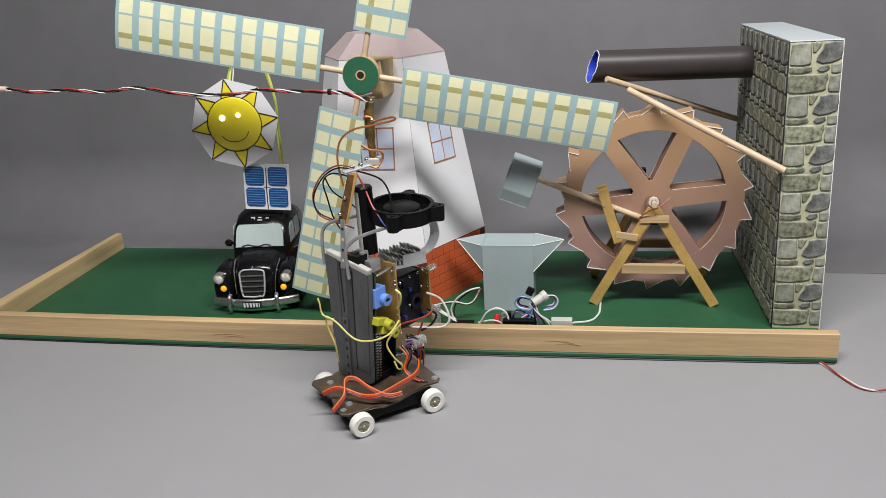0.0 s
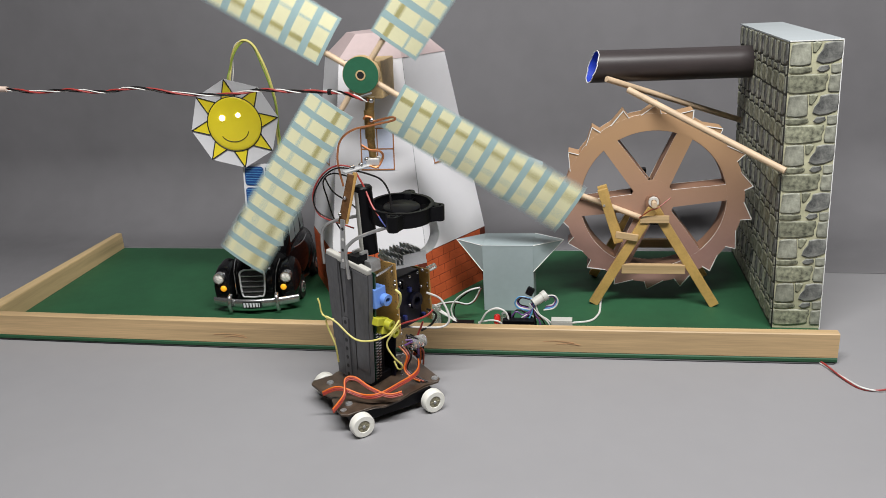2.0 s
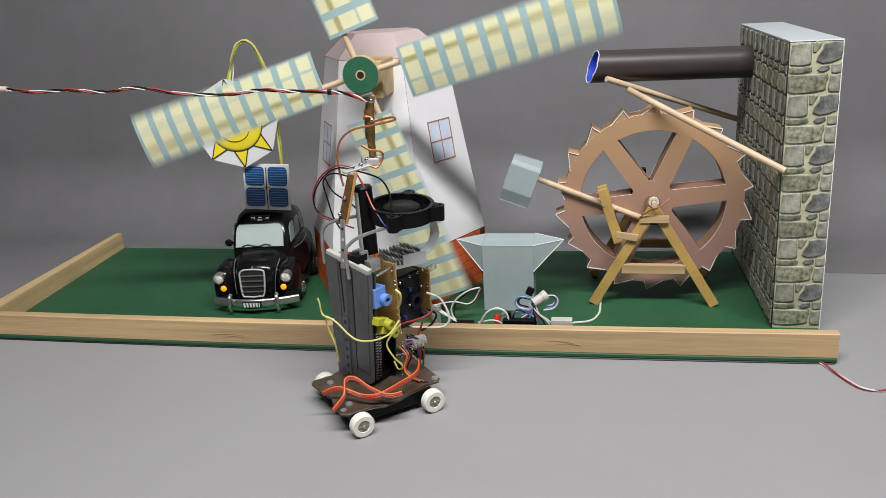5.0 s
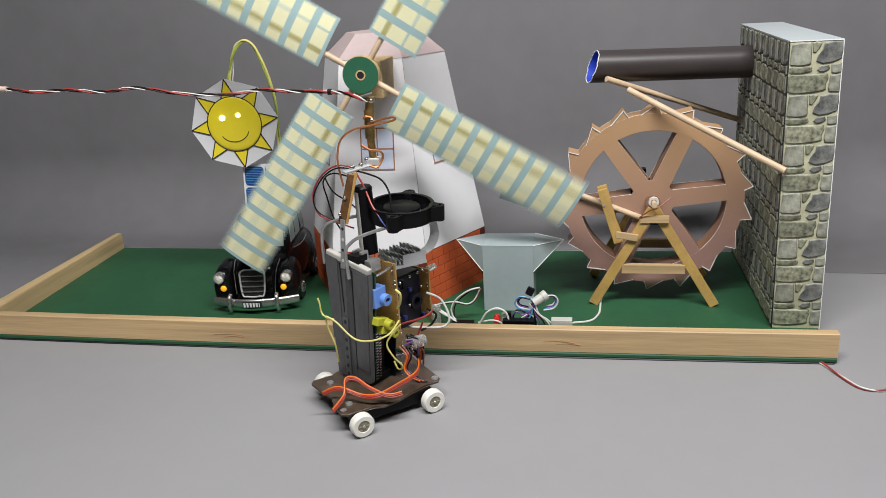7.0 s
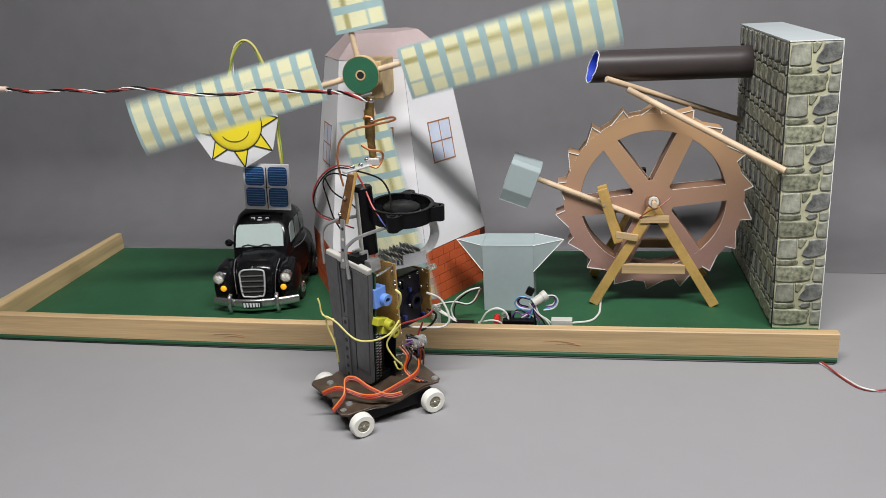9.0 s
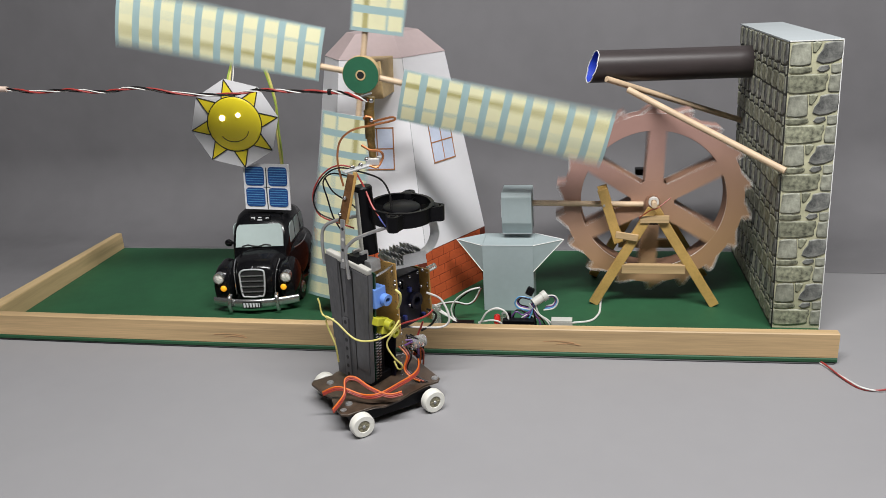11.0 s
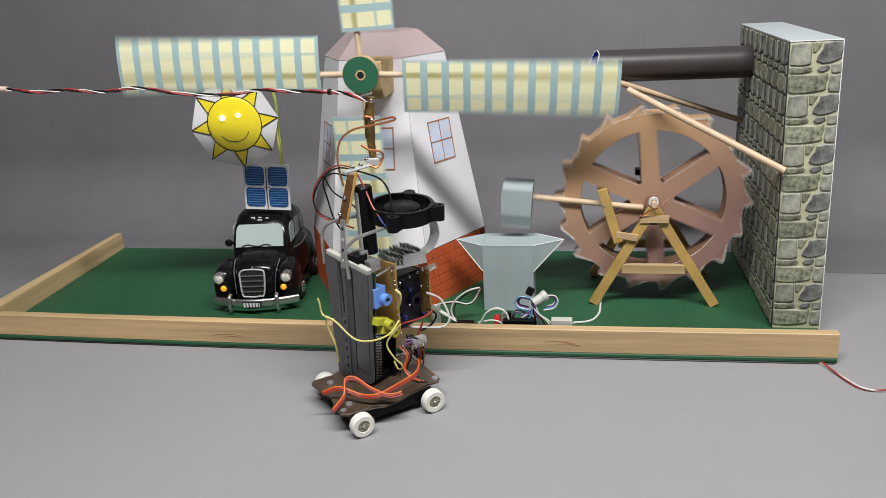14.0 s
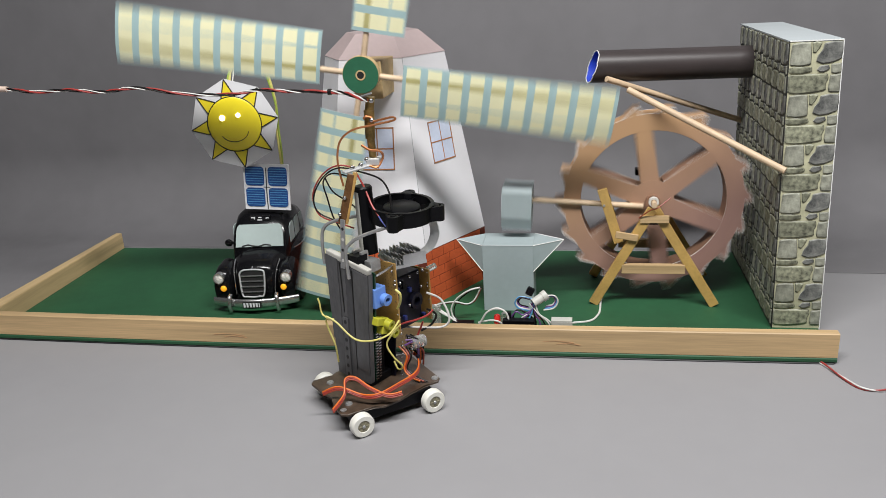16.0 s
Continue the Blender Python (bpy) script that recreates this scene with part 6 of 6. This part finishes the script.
loose_wire("second white wire running down to the cable joint", [(-0.0148, 0.049, 0.0200), (-0.0080, 0.046, 0.0165), (0.0000, 0.043, 0.0135), (0.0100, 0.041, 0.0072)], 0.0008, W_WHITE)
small_block("wire_joint", (-0.0135, 0.0495, 0.0140), (0.0085, 0.006, 0.0175), CLEAR, "clear sleeved wire joint beside the windmill foot", "connector")
small_block("clear_diode", (0.0520, 0.0240, 0.0165), (0.0050, 0.0042, 0.0225), CLEAR, "clear diode beside the red one", "LED")
loose_wire("purple wire tangled behind the rail", [(0.0560, 0.026, 0.0200), (0.0620, 0.026, 0.0285), (0.0680, 0.026, 0.0255), (0.0740, 0.026, 0.0290), (0.0790, 0.026, 0.0320)], 0.0007, W_PURPLE)
loose_wire("black wire tangled behind the rail", [(0.0590, 0.027, 0.0180), (0.0605, 0.027, 0.0265), (0.0650, 0.027, 0.0300), (0.0730, 0.027, 0.0250), (0.0800, 0.027, 0.0180)], 0.0008, W_BLACK)
loose_wire("white wire tangled behind the rail", [(0.0640, 0.025, 0.0190), (0.0680, 0.025, 0.0240), (0.0740, 0.025, 0.0265), (0.0800, 0.025, 0.0225)], 0.0006, W_WHITE)
loose_wire("brown wire tangled behind the rail", [(0.0660, 0.028, 0.0180), (0.0700, 0.028, 0.0225), (0.0770, 0.028, 0.0235), (0.0860, 0.028, 0.0200)], 0.0006, W_REDBROWN)
loose_wire("white wire lying on the green board by the stand", [(0.1050, 0.050, 0.0065), (0.1101, 0.053, 0.0062), (0.1268, 0.0587, 0.0062), (0.1346, 0.0751, 0.0062), (0.1367, 0.1012, 0.0062), (0.138, 0.115, 0.0062)], 0.0010, W_WHITE)
floor_cable()


# ---- what moves ----
SAIL_TURN = ((0, -13.3), (0.2, -13.3), (0.3, -10), (0.4, -4), (0.5, 2.8), (0.6, 12), (0.8, 30.9), (1, 48.9), (1.5, 96.7), (2, 145.4), (2.5, 196.5), (3, 252.7), (3.5, 305.8), (4, 356.8), (4.2, 379.1),
             (6.3, 610), (6.5, 630.9), (7, 686.6), (7.5, 745.6), (8, 802), (8.5, 856.4), (9, 911.4), (9.2, 936.6))
SAIL_TURN_LATE = ((11.3, 1192.9), (11.5, 1216.9), (11.9, 1265), (12.1, 1291), (12.5, 1342.1), (12.9, 1391.1), (13.1, 1417.5), (13.5, 1469.0), (13.9, 1517.6), (14.1, 1541.4), (14.5, 1590.1), (14.9, 1643), (15.1, 1669.2),
                  (15.3, 1695.7), (15.5, 1721.3), (15.6, 1736.3), (15.9, 1775.2), (16, 1789))
WHEEL_TURN = ((0, -232), (9.6, -232), (9.85, -224), (10.1, -190), (10.4, -136), (10.7, -84), (11.0, -31), (11.3, 23), (11.5, 63), (11.75, 108), (12.0, 160), (12.25, 202), (12.5, 244), (12.75, 288), (13.0, 334), (13.25, 378), (13.5, 423),
              (13.6, 448), (13.7, 457), (13.8, 484), (14.0, 517), (14.25, 562), (14.5, 604.5), (14.75, 650), (15.0, 694), (15.25, 740), (15.5, 785), (15.65, 805), (15.8, 845), (15.9, 860), (16.0, 880))
HAMMER_TILT = ((0, 20.8), (9.7, 20.8), (9.9, 29.0), (10.05, 5.7), (10.2, -0.0), (10.4, 14.5), (10.6, 30.9), (10.75, 7.9), (11.0, -0.0), (11.3, -0.0), (11.4, 8.4), (11.5, 16.1), (11.6, 29.0), (11.7, 19.9), (11.8, 12.3), (11.9, 1.8), (12.0, -0.0), (12.2, -0.0), (12.3, 4.6),
               (12.4, 12.3), (12.5, 19.9), (12.6, 15.5), (12.7, 7.9), (12.8, 2.3), (12.9, -0.0), (13.3, -0.0), (13.4, 9.0), (13.5, 17.1), (13.6, 33.8), (13.7, 32.8), (13.8, 4.6), (13.9, 14.5), (14.0, 5.1), (14.1, -0.0))
HAMMER_TILT_LATE = ((14.2, -0.0), (14.3, 6.3), (14.4, 14.5), (14.5, 23.1), (14.6, 9.0), (14.7, 10.1), (14.8, 1.8), (14.9, -0.0), (15.0, -0.1), (15.3, -0.0), (15.4, 11.1), (15.5, 18.4), (15.6, 38.7), (15.7, 35.7), (15.8, 5.7), (15.9, 12.3), (16.0, 3.0))


def filled(table, step):
    """The table with rows added wherever two of them stand more than step seconds apart."""
    rows = []
    for (t0, a0), (t1, a1) in zip(table, table[1:]):
        n = max(1, math.ceil((t1 - t0) / step - 1e-6))
        rows += [(t0 + (t1 - t0) * k / n, a0 + (a1 - a0) * k / n) for k in range(n)]
    return rows + [table[-1]]


def motions():
    at = pose(*(HUB - Vector((MX, MY, T)))) @ pose(0, 0, 0, 0, 0, 3.2) @ pose(0, 0, 0, 2.4)
    walk(mill_rotor, [(t, at @ pose(0, 0, 0, 0, -a, 0)) for t, a in filled(SAIL_TURN + SAIL_TURN_LATE, 0.5)])
    walk(mill_wheel, [(t, pose(*AXLE) @ pose(0, 0, 0, 0, 1.5 - a, 0)) for t, a in filled(WHEEL_TURN, 10.0)])
    walk(trip_hammer, [(t, pose(*PIVOT) @ pose(0, 0, 0, 0, a, 0)) for t, a in HAMMER_TILT + HAMMER_TILT_LATE])


motions()
